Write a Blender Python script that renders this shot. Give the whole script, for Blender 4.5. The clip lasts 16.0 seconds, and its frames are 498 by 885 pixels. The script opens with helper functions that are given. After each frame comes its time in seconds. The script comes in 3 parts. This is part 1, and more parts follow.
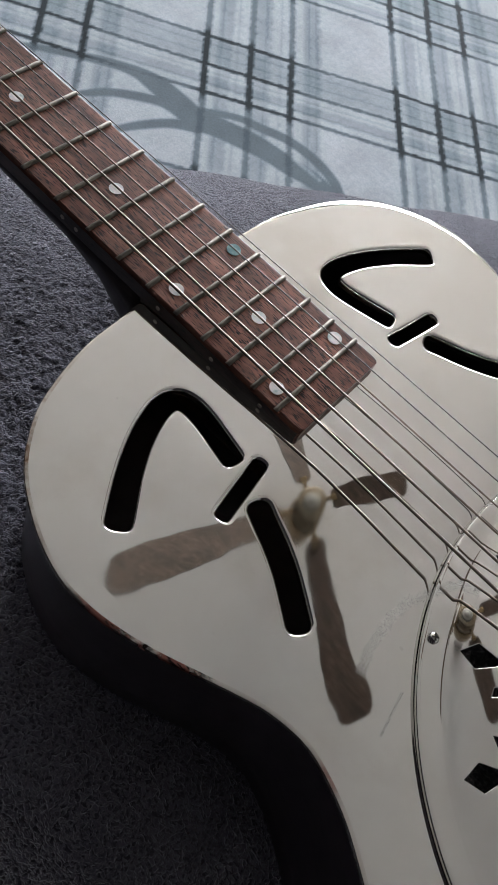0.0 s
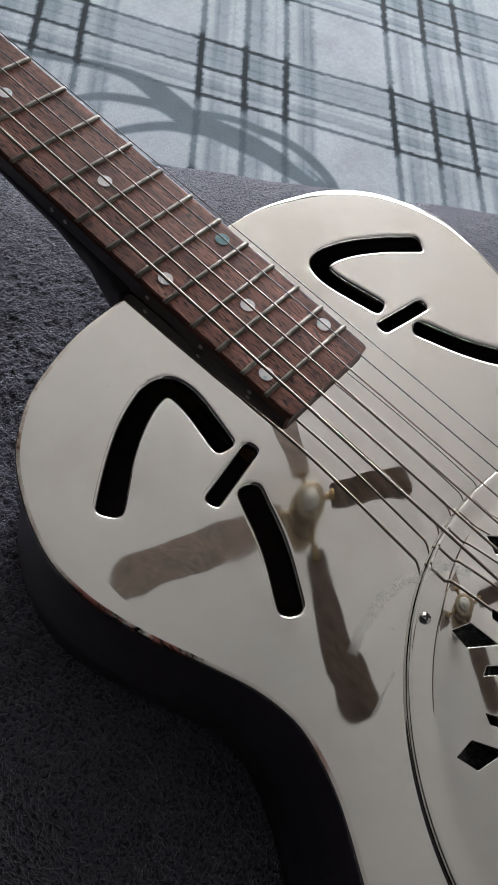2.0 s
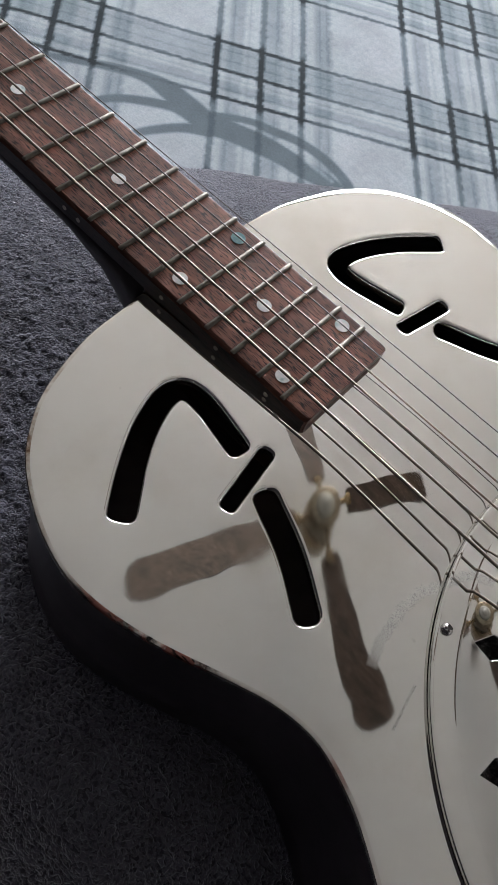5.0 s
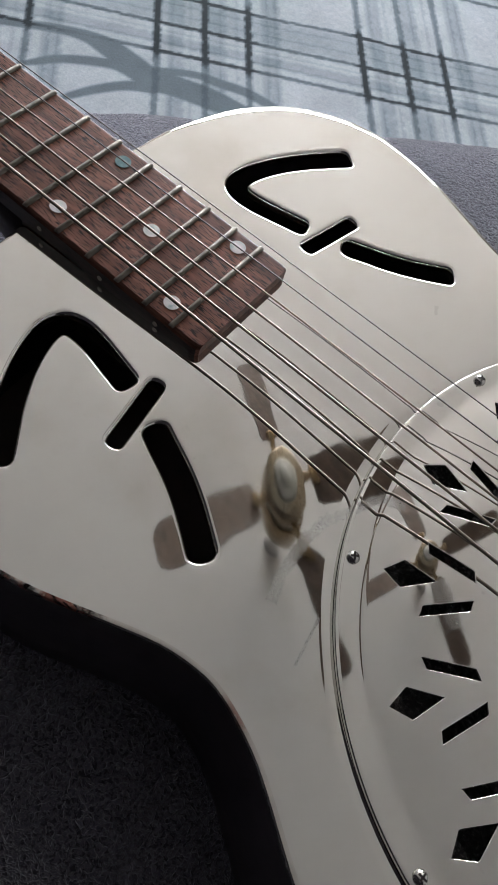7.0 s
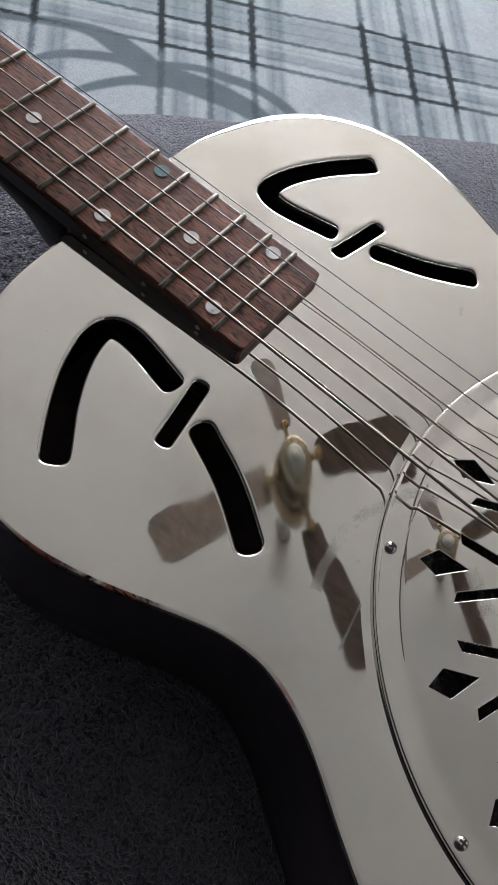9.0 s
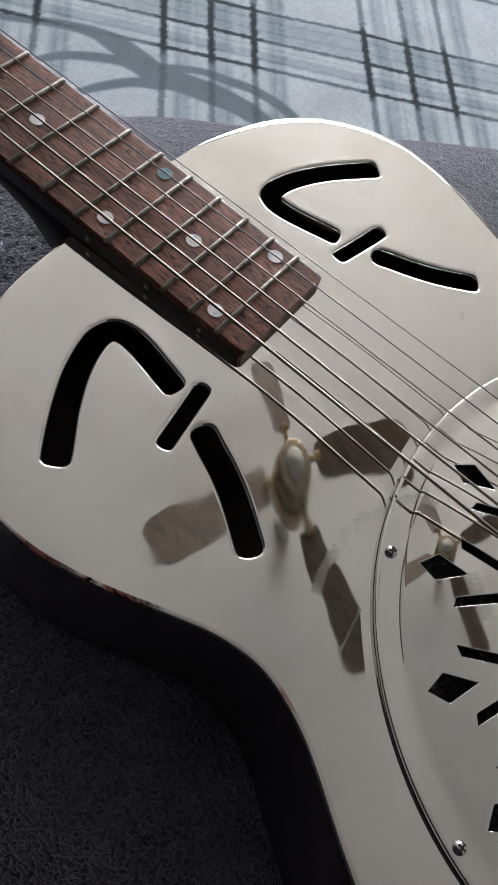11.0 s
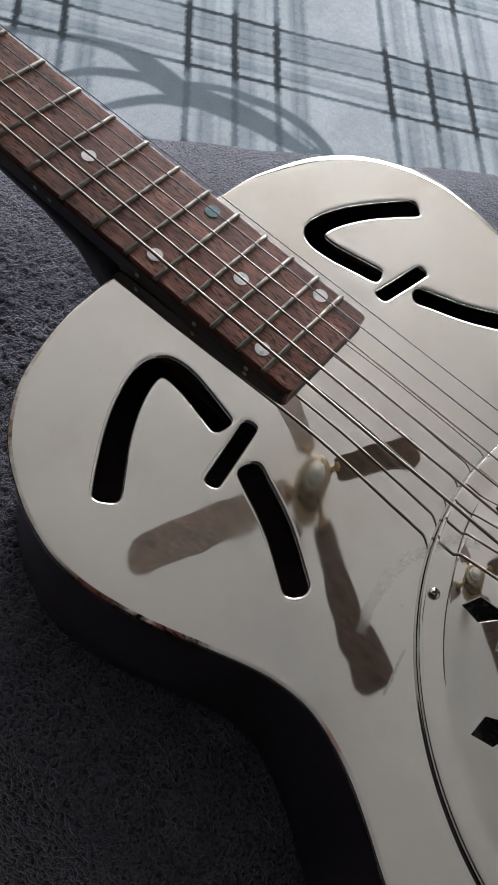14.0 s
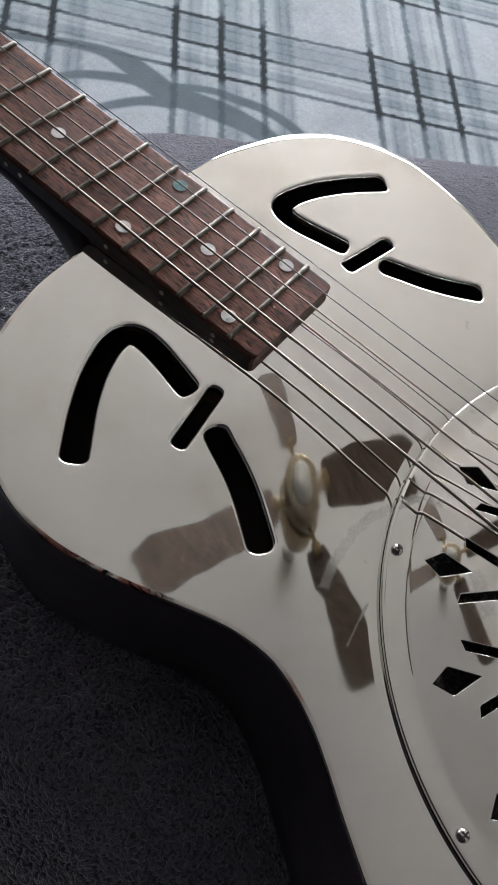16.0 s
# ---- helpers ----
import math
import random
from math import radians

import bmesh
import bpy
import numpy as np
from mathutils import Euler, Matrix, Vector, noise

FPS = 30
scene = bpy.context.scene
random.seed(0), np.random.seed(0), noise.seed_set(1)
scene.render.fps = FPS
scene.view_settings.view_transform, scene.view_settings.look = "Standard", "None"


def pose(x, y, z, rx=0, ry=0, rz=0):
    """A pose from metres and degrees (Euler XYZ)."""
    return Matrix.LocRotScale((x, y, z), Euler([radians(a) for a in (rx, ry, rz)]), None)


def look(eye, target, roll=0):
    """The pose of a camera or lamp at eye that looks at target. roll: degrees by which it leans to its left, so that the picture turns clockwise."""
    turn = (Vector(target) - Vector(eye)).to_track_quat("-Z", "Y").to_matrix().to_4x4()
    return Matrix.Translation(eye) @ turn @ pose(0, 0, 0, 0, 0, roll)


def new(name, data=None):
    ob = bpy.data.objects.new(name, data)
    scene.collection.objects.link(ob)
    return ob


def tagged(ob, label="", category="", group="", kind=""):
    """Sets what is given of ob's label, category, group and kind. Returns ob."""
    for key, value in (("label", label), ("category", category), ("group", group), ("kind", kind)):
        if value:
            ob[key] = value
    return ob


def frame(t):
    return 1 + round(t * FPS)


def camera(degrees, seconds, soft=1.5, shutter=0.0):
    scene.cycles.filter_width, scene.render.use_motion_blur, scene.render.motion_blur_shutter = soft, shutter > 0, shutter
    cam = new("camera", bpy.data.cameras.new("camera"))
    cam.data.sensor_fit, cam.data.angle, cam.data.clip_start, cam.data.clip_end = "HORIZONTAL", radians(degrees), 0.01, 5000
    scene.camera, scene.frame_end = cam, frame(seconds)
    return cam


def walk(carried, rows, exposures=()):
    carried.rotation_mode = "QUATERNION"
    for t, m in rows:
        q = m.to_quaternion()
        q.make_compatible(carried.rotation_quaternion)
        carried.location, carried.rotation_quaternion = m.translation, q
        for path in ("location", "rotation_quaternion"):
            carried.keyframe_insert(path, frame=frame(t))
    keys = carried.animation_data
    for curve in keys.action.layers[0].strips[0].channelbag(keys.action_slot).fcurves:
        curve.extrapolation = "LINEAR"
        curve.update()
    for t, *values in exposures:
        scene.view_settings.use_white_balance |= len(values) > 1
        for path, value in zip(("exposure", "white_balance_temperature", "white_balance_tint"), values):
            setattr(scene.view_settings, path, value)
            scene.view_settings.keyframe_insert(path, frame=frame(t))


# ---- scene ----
cam = camera(35.0, 16.0, 1.2)
PATH = [
    (0, (0.46727, -0.18803, 0.71422), (0.40264, 0.03445, 0.32844), 29.631),
    (0.5, (0.46764, -0.18882, 0.71477), (0.40289, 0.03413, 0.32928), 29.605),
    (1, (0.47009, -0.18853, 0.71434), (0.40489, 0.03430, 0.32886), 29.431),
    (1.5, (0.47533, -0.18861, 0.71307), (0.40783, 0.03355, 0.32759), 28.482),
    (2, (0.47684, -0.18965, 0.71408), (0.40783, 0.03247, 0.32886), 27.711),
    (2.5, (0.48358, -0.19132, 0.71489), (0.41424, 0.03168, 0.33023), 27.210),
    (3, (0.47648, -0.18791, 0.71191), (0.40646, 0.03405, 0.32678), 26.668),
    (3.5, (0.47568, -0.18772, 0.71126), (0.40478, 0.03382, 0.32604), 26.424),
    (3.7, (0.47412, -0.18863, 0.71214), (0.40159, 0.03321, 0.32739), 26.171),
    (5.8, (0.47694, -0.18474, 0.70411), (0.40062, 0.03228, 0.31736), 26.515),
    (6, (0.48177, -0.18496, 0.70489), (0.40637, 0.03353, 0.31878), 26.152),
    (6.5, (0.49831, -0.17440, 0.69811), (0.42517, 0.04320, 0.31106), 24.252),
    (7, (0.50896, -0.16330, 0.69124), (0.44346, 0.04728, 0.29899), 24.178),
    (7.5, (0.50311, -0.17024, 0.69522), (0.44129, 0.03718, 0.30069), 24.246),
    (8, (0.49781, -0.17710, 0.70142), (0.43801, 0.03023, 0.30653), 24.661),
    (8.5, (0.49739, -0.17710, 0.70194), (0.43783, 0.03029, 0.30704), 24.656),
    (9, (0.49655, -0.17811, 0.70265), (0.43753, 0.02992, 0.30801), 25.005),
    (11.5, (0.49551, -0.17921, 0.70291), (0.43657, 0.03121, 0.30953), 25.642),
    (12, (0.49582, -0.18224, 0.70481), (0.43700, 0.02899, 0.31184), 25.729),
    (12.5, (0.49350, -0.18439, 0.70596), (0.43472, 0.02690, 0.31303), 25.771),
    (13, (0.48431, -0.18060, 0.70186), (0.42484, 0.02956, 0.30842), 25.634),
    (13.5, (0.48006, -0.18302, 0.70669), (0.41893, 0.02827, 0.31411), 25.840),
    (14, (0.47729, -0.18317, 0.70824), (0.41443, 0.02795, 0.31584), 26.078),
    (14.5, (0.47584, -0.18348, 0.70880), (0.41141, 0.02804, 0.31687), 26.400),
    (15, (0.47330, -0.18447, 0.70963), (0.40792, 0.02770, 0.31821), 26.632),
    (15.5, (0.47922, -0.18285, 0.70537), (0.41297, 0.02909, 0.31398), 26.457),
    (16, (0.49869, -0.18864, 0.70803), (0.43175, 0.02572, 0.31806), 24.630),
]
EXPOSURE = [(0.0, 0.0), (16.0, 0.0)]
walk(cam, [(t, look(eye, target, roll)) for t, eye, target, roll in PATH], EXPOSURE)

# ---- world, light, exposure ----
world = bpy.data.worlds.new("world")
scene.world = world
world.use_nodes = True
wn = world.node_tree.nodes
sky = wn.new("ShaderNodeTexSky")
sky.sky_type, sky.sun_disc = "NISHITA", False
sky.sun_elevation, sky.sun_rotation = radians(35), radians(150)
wn["Background"].inputs["Strength"].default_value = 0.12
world.node_tree.links.new(sky.outputs[0], wn["Background"].inputs["Color"])

WIN_X, WIN_Z, WIN_W, WIN_H, WALL_Y = -2.2, 1.42, 4.2, 1.6, 5.0
lamp = bpy.data.lights.new("window_light", "AREA")
lamp.shape, lamp.size, lamp.size_y, lamp.energy, lamp.color = "RECTANGLE", WIN_W - 0.1, WIN_H - 0.1, 1040.0, (0.915, 0.943, 1.0)
lamp_ob = new("window_light", lamp)
lamp_ob.matrix_world = look((WIN_X, WALL_Y + 0.06, WIN_Z), (WIN_X, WALL_Y - 3.0, WIN_Z - 5.8))


# ---- materials ----
def mat(name, colour, rough=0.5, metal=0.0):
    m = bpy.data.materials.new(name)
    m.use_nodes = True
    b = m.node_tree.nodes["Principled BSDF"]
    b.inputs["Base Color"].default_value = (*colour, 1)
    b.inputs["Roughness"].default_value = rough
    b.inputs["Metallic"].default_value = metal
    return m


def node(m, kind, **values):
    n = m.node_tree.nodes.new("ShaderNode" + kind)
    for key, value in values.items():
        if key in n.inputs:
            n.inputs[key].default_value = value
    return n


def join(m, a, b):
    m.node_tree.links.new(a, b)


def bsdf(m):
    return m.node_tree.nodes["Principled BSDF"]


def coords(m, scale=(1, 1, 1), rot=(0, 0, 0)):
    tc = node(m, "TexCoord")
    mp = node(m, "Mapping", Scale=scale, Rotation=rot)
    join(m, tc.outputs["Object"], mp.inputs["Vector"])
    return mp.outputs[0]


def noise_tex(m, vec, scale, detail=3.0, rough=0.55):
    n = node(m, "TexNoise", Scale=scale, Detail=detail, Roughness=rough)
    join(m, vec, n.inputs["Vector"])
    return n.outputs["Fac"]


def ramp(m, fac, stops):
    r = node(m, "ValToRGB")
    e = r.color_ramp.elements
    while len(e) < len(stops):
        e.new(0.5)
    for k, (pos, col) in zip(e, stops):
        k.position, k.color = pos, (*col, 1) if len(col) == 3 else col
    join(m, fac, r.inputs[0])
    return r.outputs[0]


def grey(v):
    return (v, v, v)


def bump(m, height, strength, distance):
    b = node(m, "Bump", Strength=strength, Distance=distance)
    join(m, height, b.inputs["Height"])
    join(m, b.outputs[0], bsdf(m).inputs["Normal"])
    return b


def math_node(m, op, a, b=None):
    n = m.node_tree.nodes.new("ShaderNodeMath")
    n.operation = op
    for i, v in enumerate((a, b)):
        if v is None:
            continue
        if isinstance(v, (int, float)):
            n.inputs[i].default_value = v
        else:
            join(m, v, n.inputs[i])
    return n.outputs[0]


def mix_col(m, fac, a, b):
    n = m.node_tree.nodes.new("ShaderNodeMix")
    n.data_type = "RGBA"
    for i, v in ((0, fac), (6, a), (7, b)):
        if isinstance(v, (int, float)):
            n.inputs[i].default_value = v
        elif isinstance(v, tuple):
            n.inputs[i].default_value = (*v, 1)
        else:
            join(m, v, n.inputs[i])
    return n.outputs[2]


def make_nickel(name, smears=()):
    m = mat(name, (0.74, 0.725, 0.685), 0.025, 1.0)
    v = coords(m)
    wide = noise_tex(m, v, 14.0, 4.0)
    fine = noise_tex(m, v, 420.0, 3.0)
    r = ramp(m, wide, [(0.35, grey(0.015)), (0.7, grey(0.04))])
    tint = ramp(m, noise_tex(m, v, 9.0, 5.0), [(0.3, (0.705, 0.695, 0.665)), (0.7, (0.75, 0.745, 0.72))])
    stain = ramp(m, noise_tex(m, coords(m, (1, 1, 1), (0.3, 0.2, 0.7)), 17.0, 6.0, 0.6), [(0.52, grey(0.0)), (0.74, grey(1.0))])
    tint = mix_col(m, math_node(m, "MULTIPLY", stain, 0.8), tint, (0.62, 0.59, 0.535))
    r = math_node(m, "ADD", r, math_node(m, "MULTIPLY", stain, 0.05))
    spots = ramp(m, noise_tex(m, v, 210.0, 1.0, 0.3), [(0.80, grey(0.0)), (0.84, grey(1.0))])
    tint = mix_col(m, math_node(m, "MULTIPLY", spots, 0.2), tint, (0.25, 0.22, 0.19))
    dust = None
    sep = node(m, "SeparateXYZ")
    join(m, v, sep.inputs[0])
    speck = ramp(m, noise_tex(m, v, 2000.0, 2.0), [(0.40, grey(0.1)), (0.66, grey(1.0))])
    for (x0, y0), (x1, y1), half in smears:
        ln = math.hypot(x1 - x0, y1 - y0)
        ux, uy = (x1 - x0) / ln, (y1 - y0) / ln
        dx, dy = math_node(m, "SUBTRACT", sep.outputs[0], x0), math_node(m, "SUBTRACT", sep.outputs[1], y0)
        along = math_node(m, "ADD", math_node(m, "MULTIPLY", dx, ux), math_node(m, "MULTIPLY", dy, uy))
        over = math_node(m, "MAXIMUM", math_node(m, "SUBTRACT", along, ln), math_node(m, "MULTIPLY", along, -1.0))
        across = math_node(m, "ABSOLUTE", math_node(m, "SUBTRACT", math_node(m, "MULTIPLY", dx, uy), math_node(m, "MULTIPLY", dy, ux)))
        d = math_node(m, "MAXIMUM", across, math_node(m, "MAXIMUM", over, 0.0))
        d = math_node(m, "ADD", d, math_node(m, "MULTIPLY", math_node(m, "SUBTRACT", fine, 0.5), half * 1.3))
        k = ramp(m, math_node(m, "DIVIDE", d, half * 2), [(0.35, grey(1.0)), (0.6, grey(0.0))])
        dust = k if dust is None else math_node(m, "MAXIMUM", dust, k)
    if dust is not None:
        k = math_node(m, "MULTIPLY", math_node(m, "MULTIPLY", dust, speck), 0.36)
        tint = mix_col(m, k, tint, (0.50, 0.495, 0.475))
        r = math_node(m, "ADD", r, math_node(m, "MULTIPLY", dust, 0.05))
        metal = math_node(m, "SUBTRACT", 1.0, math_node(m, "MULTIPLY", k, 0.8))
        join(m, metal, bsdf(m).inputs["Metallic"])
    join(m, r, bsdf(m).inputs["Roughness"])
    join(m, tint, bsdf(m).inputs["Base Color"])
    bump(m, noise_tex(m, v, 26.0, 2.0), 0.08, 0.0012)
    return m


def trail(pts, half):
    return [(a, b, half) for a, b in zip(pts, pts[1:])]


NICKEL = make_nickel("polished_nickel", trail([(0.5105, -0.0361), (0.5069, -0.0431), (0.5056, -0.0523), (0.5058, -0.0605), (0.5067, -0.0679), (0.5089, -0.0752)], 0.0019)
                     + trail([(0.5240, -0.0713), (0.5268, -0.0874)], 0.0005))
NICKEL_COVER = make_nickel("polished_nickel_cover", trail([(0.5120, -0.0332), (0.5144, -0.0280), (0.5166, -0.0245), (0.5225, -0.0225)], 0.0018)
                           + trail([(0.5477, -0.0390), (0.5518, -0.0420), (0.5565, -0.0457)], 0.0026))
NICKEL_SIDE = make_nickel("polished_nickel_side")
NICKEL_EDGE = make_nickel("worn_nickel_edge_reflex")
ev = coords(NICKEL_EDGE)
rub = ramp(NICKEL_EDGE, noise_tex(NICKEL_EDGE, ev, 60.0, 6.0, 0.7), [(0.44, grey(0.0)), (0.60, grey(1.0))])
es = node(NICKEL_EDGE, "SeparateXYZ")
join(NICKEL_EDGE, ev, es.inputs[0])
worn = math_node(NICKEL_EDGE, "MULTIPLY", ramp(NICKEL_EDGE, math_node(NICKEL_EDGE, "MULTIPLY", es.outputs[1], -10.0), [(0.6, grey(0.0)), (0.8, grey(1.0))]), ramp(NICKEL_EDGE, es.outputs[0], [(0.385, grey(1.0)), (0.41, grey(0.12))]))
rub = math_node(NICKEL_EDGE, "MULTIPLY", rub, worn)
# reddish and black streaks on the low rim: reflections painted into the worn colour
low_rim = ramp(NICKEL_EDGE, math_node(NICKEL_EDGE, "MULTIPLY", es.outputs[1], -10.0), [(0.95, grey(0.0)), (1.0, grey(1.0))])
places = ramp(NICKEL_EDGE, es.outputs[0], [(0.415, grey(0.0)), (0.43, grey(1.0)), (0.47, grey(1.0)), (0.485, grey(0.1)), (0.515, grey(0.1)), (0.522, grey(0.9)), (0.53, grey(0.0))])
streak = ramp(NICKEL_EDGE, noise_tex(NICKEL_EDGE, ev, 75.0, 5.0, 0.7), [(0.42, grey(0.0)), (0.54, grey(1.0))])
red_reflex = math_node(NICKEL_EDGE, "MULTIPLY", math_node(NICKEL_EDGE, "MULTIPLY", low_rim, places), streak)
ec = mix_col(NICKEL_EDGE, rub, (0.68, 0.66, 0.62), (0.26, 0.17, 0.12))
dark_reflex = ramp(NICKEL_EDGE, noise_tex(NICKEL_EDGE, coords(NICKEL_EDGE, (1, 4, 4)), 110.0, 4.0, 0.7), [(0.47, grey(0.0)), (0.55, grey(1.0))])
ec = mix_col(NICKEL_EDGE, red_reflex, ec, mix_col(NICKEL_EDGE, dark_reflex, (0.34, 0.15, 0.12), (0.02, 0.014, 0.014)))
join(NICKEL_EDGE, ec, bsdf(NICKEL_EDGE).inputs["Base Color"])
join(NICKEL_EDGE, ramp(NICKEL_EDGE, math_node(NICKEL_EDGE, "MAXIMUM", rub, red_reflex), [(0.0, grey(0.03)), (1.0, grey(0.3))]), bsdf(NICKEL_EDGE).inputs["Roughness"])


def make_wood(name, dark, mid, light, rough, pores=1.0):
    m = mat(name, mid, rough)
    v = coords(m, (1, 9, 9))
    grain = noise_tex(m, v, 28.0, 6.0, 0.65)
    c = ramp(m, grain, [(0.3, dark), (0.52, mid), (0.75, light)])
    v2 = coords(m, (1, 8, 8))
    pore = ramp(m, noise_tex(m, v2, 250.0, 1.5, 0.5), [(0.405, grey(0.0)), (0.455, grey(1.0))])
    broad = ramp(m, noise_tex(m, coords(m, (1, 4, 4)), 9.0, 3.0), [(0.3, grey(0.62)), (0.7, grey(1.25))])
    c2 = m.node_tree.nodes.new("ShaderNodeMix")
    c2.data_type, c2.blend_type = "RGBA", "MULTIPLY"
    c2.inputs[0].default_value = 1.0
    join(m, c, c2.inputs[6])
    join(m, broad, c2.inputs[7])
    full = mix_col(m, pore, tuple(d * 0.2 for d in dark), c2.outputs[2])
    join(m, mix_col(m, pores, c2.outputs[2], full), bsdf(m).inputs["Base Color"])
    bump(m, pore, 0.10 * pores, 0.0002)
    return m


ROSEWOOD = make_wood("rosewood", (0.066, 0.025, 0.0165), (0.185, 0.073, 0.049), (0.36, 0.152, 0.103), 0.40)
bsdf(ROSEWOOD).inputs["Specular IOR Level"].default_value = 0.26
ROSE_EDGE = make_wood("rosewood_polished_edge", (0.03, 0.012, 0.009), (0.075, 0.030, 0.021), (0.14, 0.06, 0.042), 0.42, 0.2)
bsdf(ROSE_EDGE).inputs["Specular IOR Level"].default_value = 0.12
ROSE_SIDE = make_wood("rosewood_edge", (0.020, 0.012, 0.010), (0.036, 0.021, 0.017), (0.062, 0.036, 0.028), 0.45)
NECK = make_wood("dark_neck_lacquer", (0.010, 0.007, 0.007), (0.018, 0.012, 0.011), (0.03, 0.02, 0.018), 0.42, 0.2)
FAN_WOOD = make_wood("fan_blade_wood", (0.075, 0.050, 0.036), (0.150, 0.104, 0.076), (0.25, 0.18, 0.13), 0.45, 0.6)
STICK = make_wood("inner_wood", (0.12, 0.07, 0.04), (0.2, 0.12, 0.07), (0.3, 0.2, 0.12), 0.7, 0.3)


def make_metal(name, colour, rough, fine=900.0):
    m = mat(name, colour, rough, 1.0)
    v = coords(m)
    r = ramp(m, noise_tex(m, v, fine * 0.3, 4.0), [(0.3, grey(rough * 0.7)), (0.7, grey(rough * 1.4))])
    join(m, r, bsdf(m).inputs["Roughness"])
    c = ramp(m, noise_tex(m, v, 180.0, 4.0), [(0.35, tuple(k * 0.82 for k in colour)), (0.65, colour)])
    join(m, c, bsdf(m).inputs["Base Color"])
    return m


FRET = make_metal("nickel_silver_fret", (0.24, 0.22, 0.19), 0.62)
STEEL = make_metal("string_steel", (0.145, 0.137, 0.13), 0.42)
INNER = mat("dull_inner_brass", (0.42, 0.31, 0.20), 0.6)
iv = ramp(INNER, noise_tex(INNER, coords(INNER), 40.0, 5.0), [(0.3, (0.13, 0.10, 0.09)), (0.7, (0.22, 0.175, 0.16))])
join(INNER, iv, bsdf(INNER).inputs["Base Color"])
LACQUER = make_wood("dark_side_lacquer", (0.040, 0.032, 0.040), (0.053, 0.042, 0.052), (0.066, 0.054, 0.063), 0.35, 0.0)
BRONZE = make_metal("wound_string", (0.25, 0.213, 0.177), 0.46)
SCREW = make_metal("screw_steel", (0.68, 0.67, 0.64), 0.16)
BRASS = make_metal("fan_brass", (0.30, 0.215, 0.12), 0.25)
PEWTER = make_metal("fan_pewter", (0.33, 0.27, 0.19), 0.3)
CONE = mat("cone_mesh_cloth", (0.05, 0.05, 0.05), 0.7)
cn = ramp(CONE, noise_tex(CONE, coords(CONE), 900.0, 3.0), [(0.45, (0.012, 0.012, 0.012)), (0.62, (0.10, 0.10, 0.10)), (0.75, (0.32, 0.32, 0.31))])
join(CONE, cn, bsdf(CONE).inputs["Base Color"])

# mother-of-pearl
PEARL = mat("mother_of_pearl", (0.62, 0.62, 0.58), 0.12)
pv = coords(PEARL)
pc = ramp(PEARL, noise_tex(PEARL, pv, 260.0, 3.0), [(0.28, (0.36, 0.46, 0.46)), (0.45, (0.68, 0.70, 0.68)), (0.6, (0.80, 0.74, 0.73)), (0.75, (0.46, 0.60, 0.62))])
join(PEARL, pc, bsdf(PEARL).inputs["Base Color"])
bsdf(PEARL).inputs["Coat Weight"].default_value = 0.9
ABALONE = mat("abalone_shell", (0.2, 0.36, 0.33), 0.22)
av = coords(ABALONE)
ac = ramp(ABALONE, noise_tex(ABALONE, av, 300.0, 4.0), [(0.25, (0.05, 0.13, 0.12)), (0.45, (0.22, 0.36, 0.34)), (0.6, (0.13, 0.24, 0.26)), (0.75, (0.36, 0.42, 0.38))])
join(ABALONE, ac, bsdf(ABALONE).inputs["Base Color"])
SIDE_DOT = mat("side_dot_plastic", (0.42, 0.38, 0.33), 0.4)
BONE = mat("bone_nut", (0.7, 0.66, 0.55), 0.4)

# grey terry fleece
FLEECE = mat("grey_fleece", (0.10, 0.105, 0.125), 0.95)
fv = coords(FLEECE)
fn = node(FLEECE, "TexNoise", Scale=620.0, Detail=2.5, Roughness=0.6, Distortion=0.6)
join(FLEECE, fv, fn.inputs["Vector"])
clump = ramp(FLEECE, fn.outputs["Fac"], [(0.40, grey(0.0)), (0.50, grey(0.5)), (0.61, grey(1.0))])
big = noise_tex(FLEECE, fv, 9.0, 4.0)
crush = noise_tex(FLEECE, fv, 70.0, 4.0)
# pits between clumps coloured darker, shade of the pile put into the colour
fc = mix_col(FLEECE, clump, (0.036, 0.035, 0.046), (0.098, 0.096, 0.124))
fm = FLEECE.node_tree.nodes.new("ShaderNodeMix")
fm.data_type, fm.blend_type = "RGBA", "MULTIPLY"
fm.inputs[0].default_value = 1.0
join(FLEECE, fc, fm.inputs[6])
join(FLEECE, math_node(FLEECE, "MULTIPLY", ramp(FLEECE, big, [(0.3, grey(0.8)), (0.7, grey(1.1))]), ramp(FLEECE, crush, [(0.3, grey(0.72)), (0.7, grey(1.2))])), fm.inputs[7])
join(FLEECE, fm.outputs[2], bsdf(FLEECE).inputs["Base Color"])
bsdf(FLEECE).inputs["Specular IOR Level"].default_value = 0.1
join(FLEECE, ramp(FLEECE, clump, [(0.0, grey(0.65)), (0.8, grey(1.0))]), bsdf(FLEECE).inputs["Sheen Weight"])
bsdf(FLEECE).inputs["Sheen Roughness"].default_value = 0.40
bsdf(FLEECE).inputs["Sheen Tint"].default_value = (0.88, 0.89, 1.0, 1)
bump(FLEECE, clump, 1.0, 0.0010)

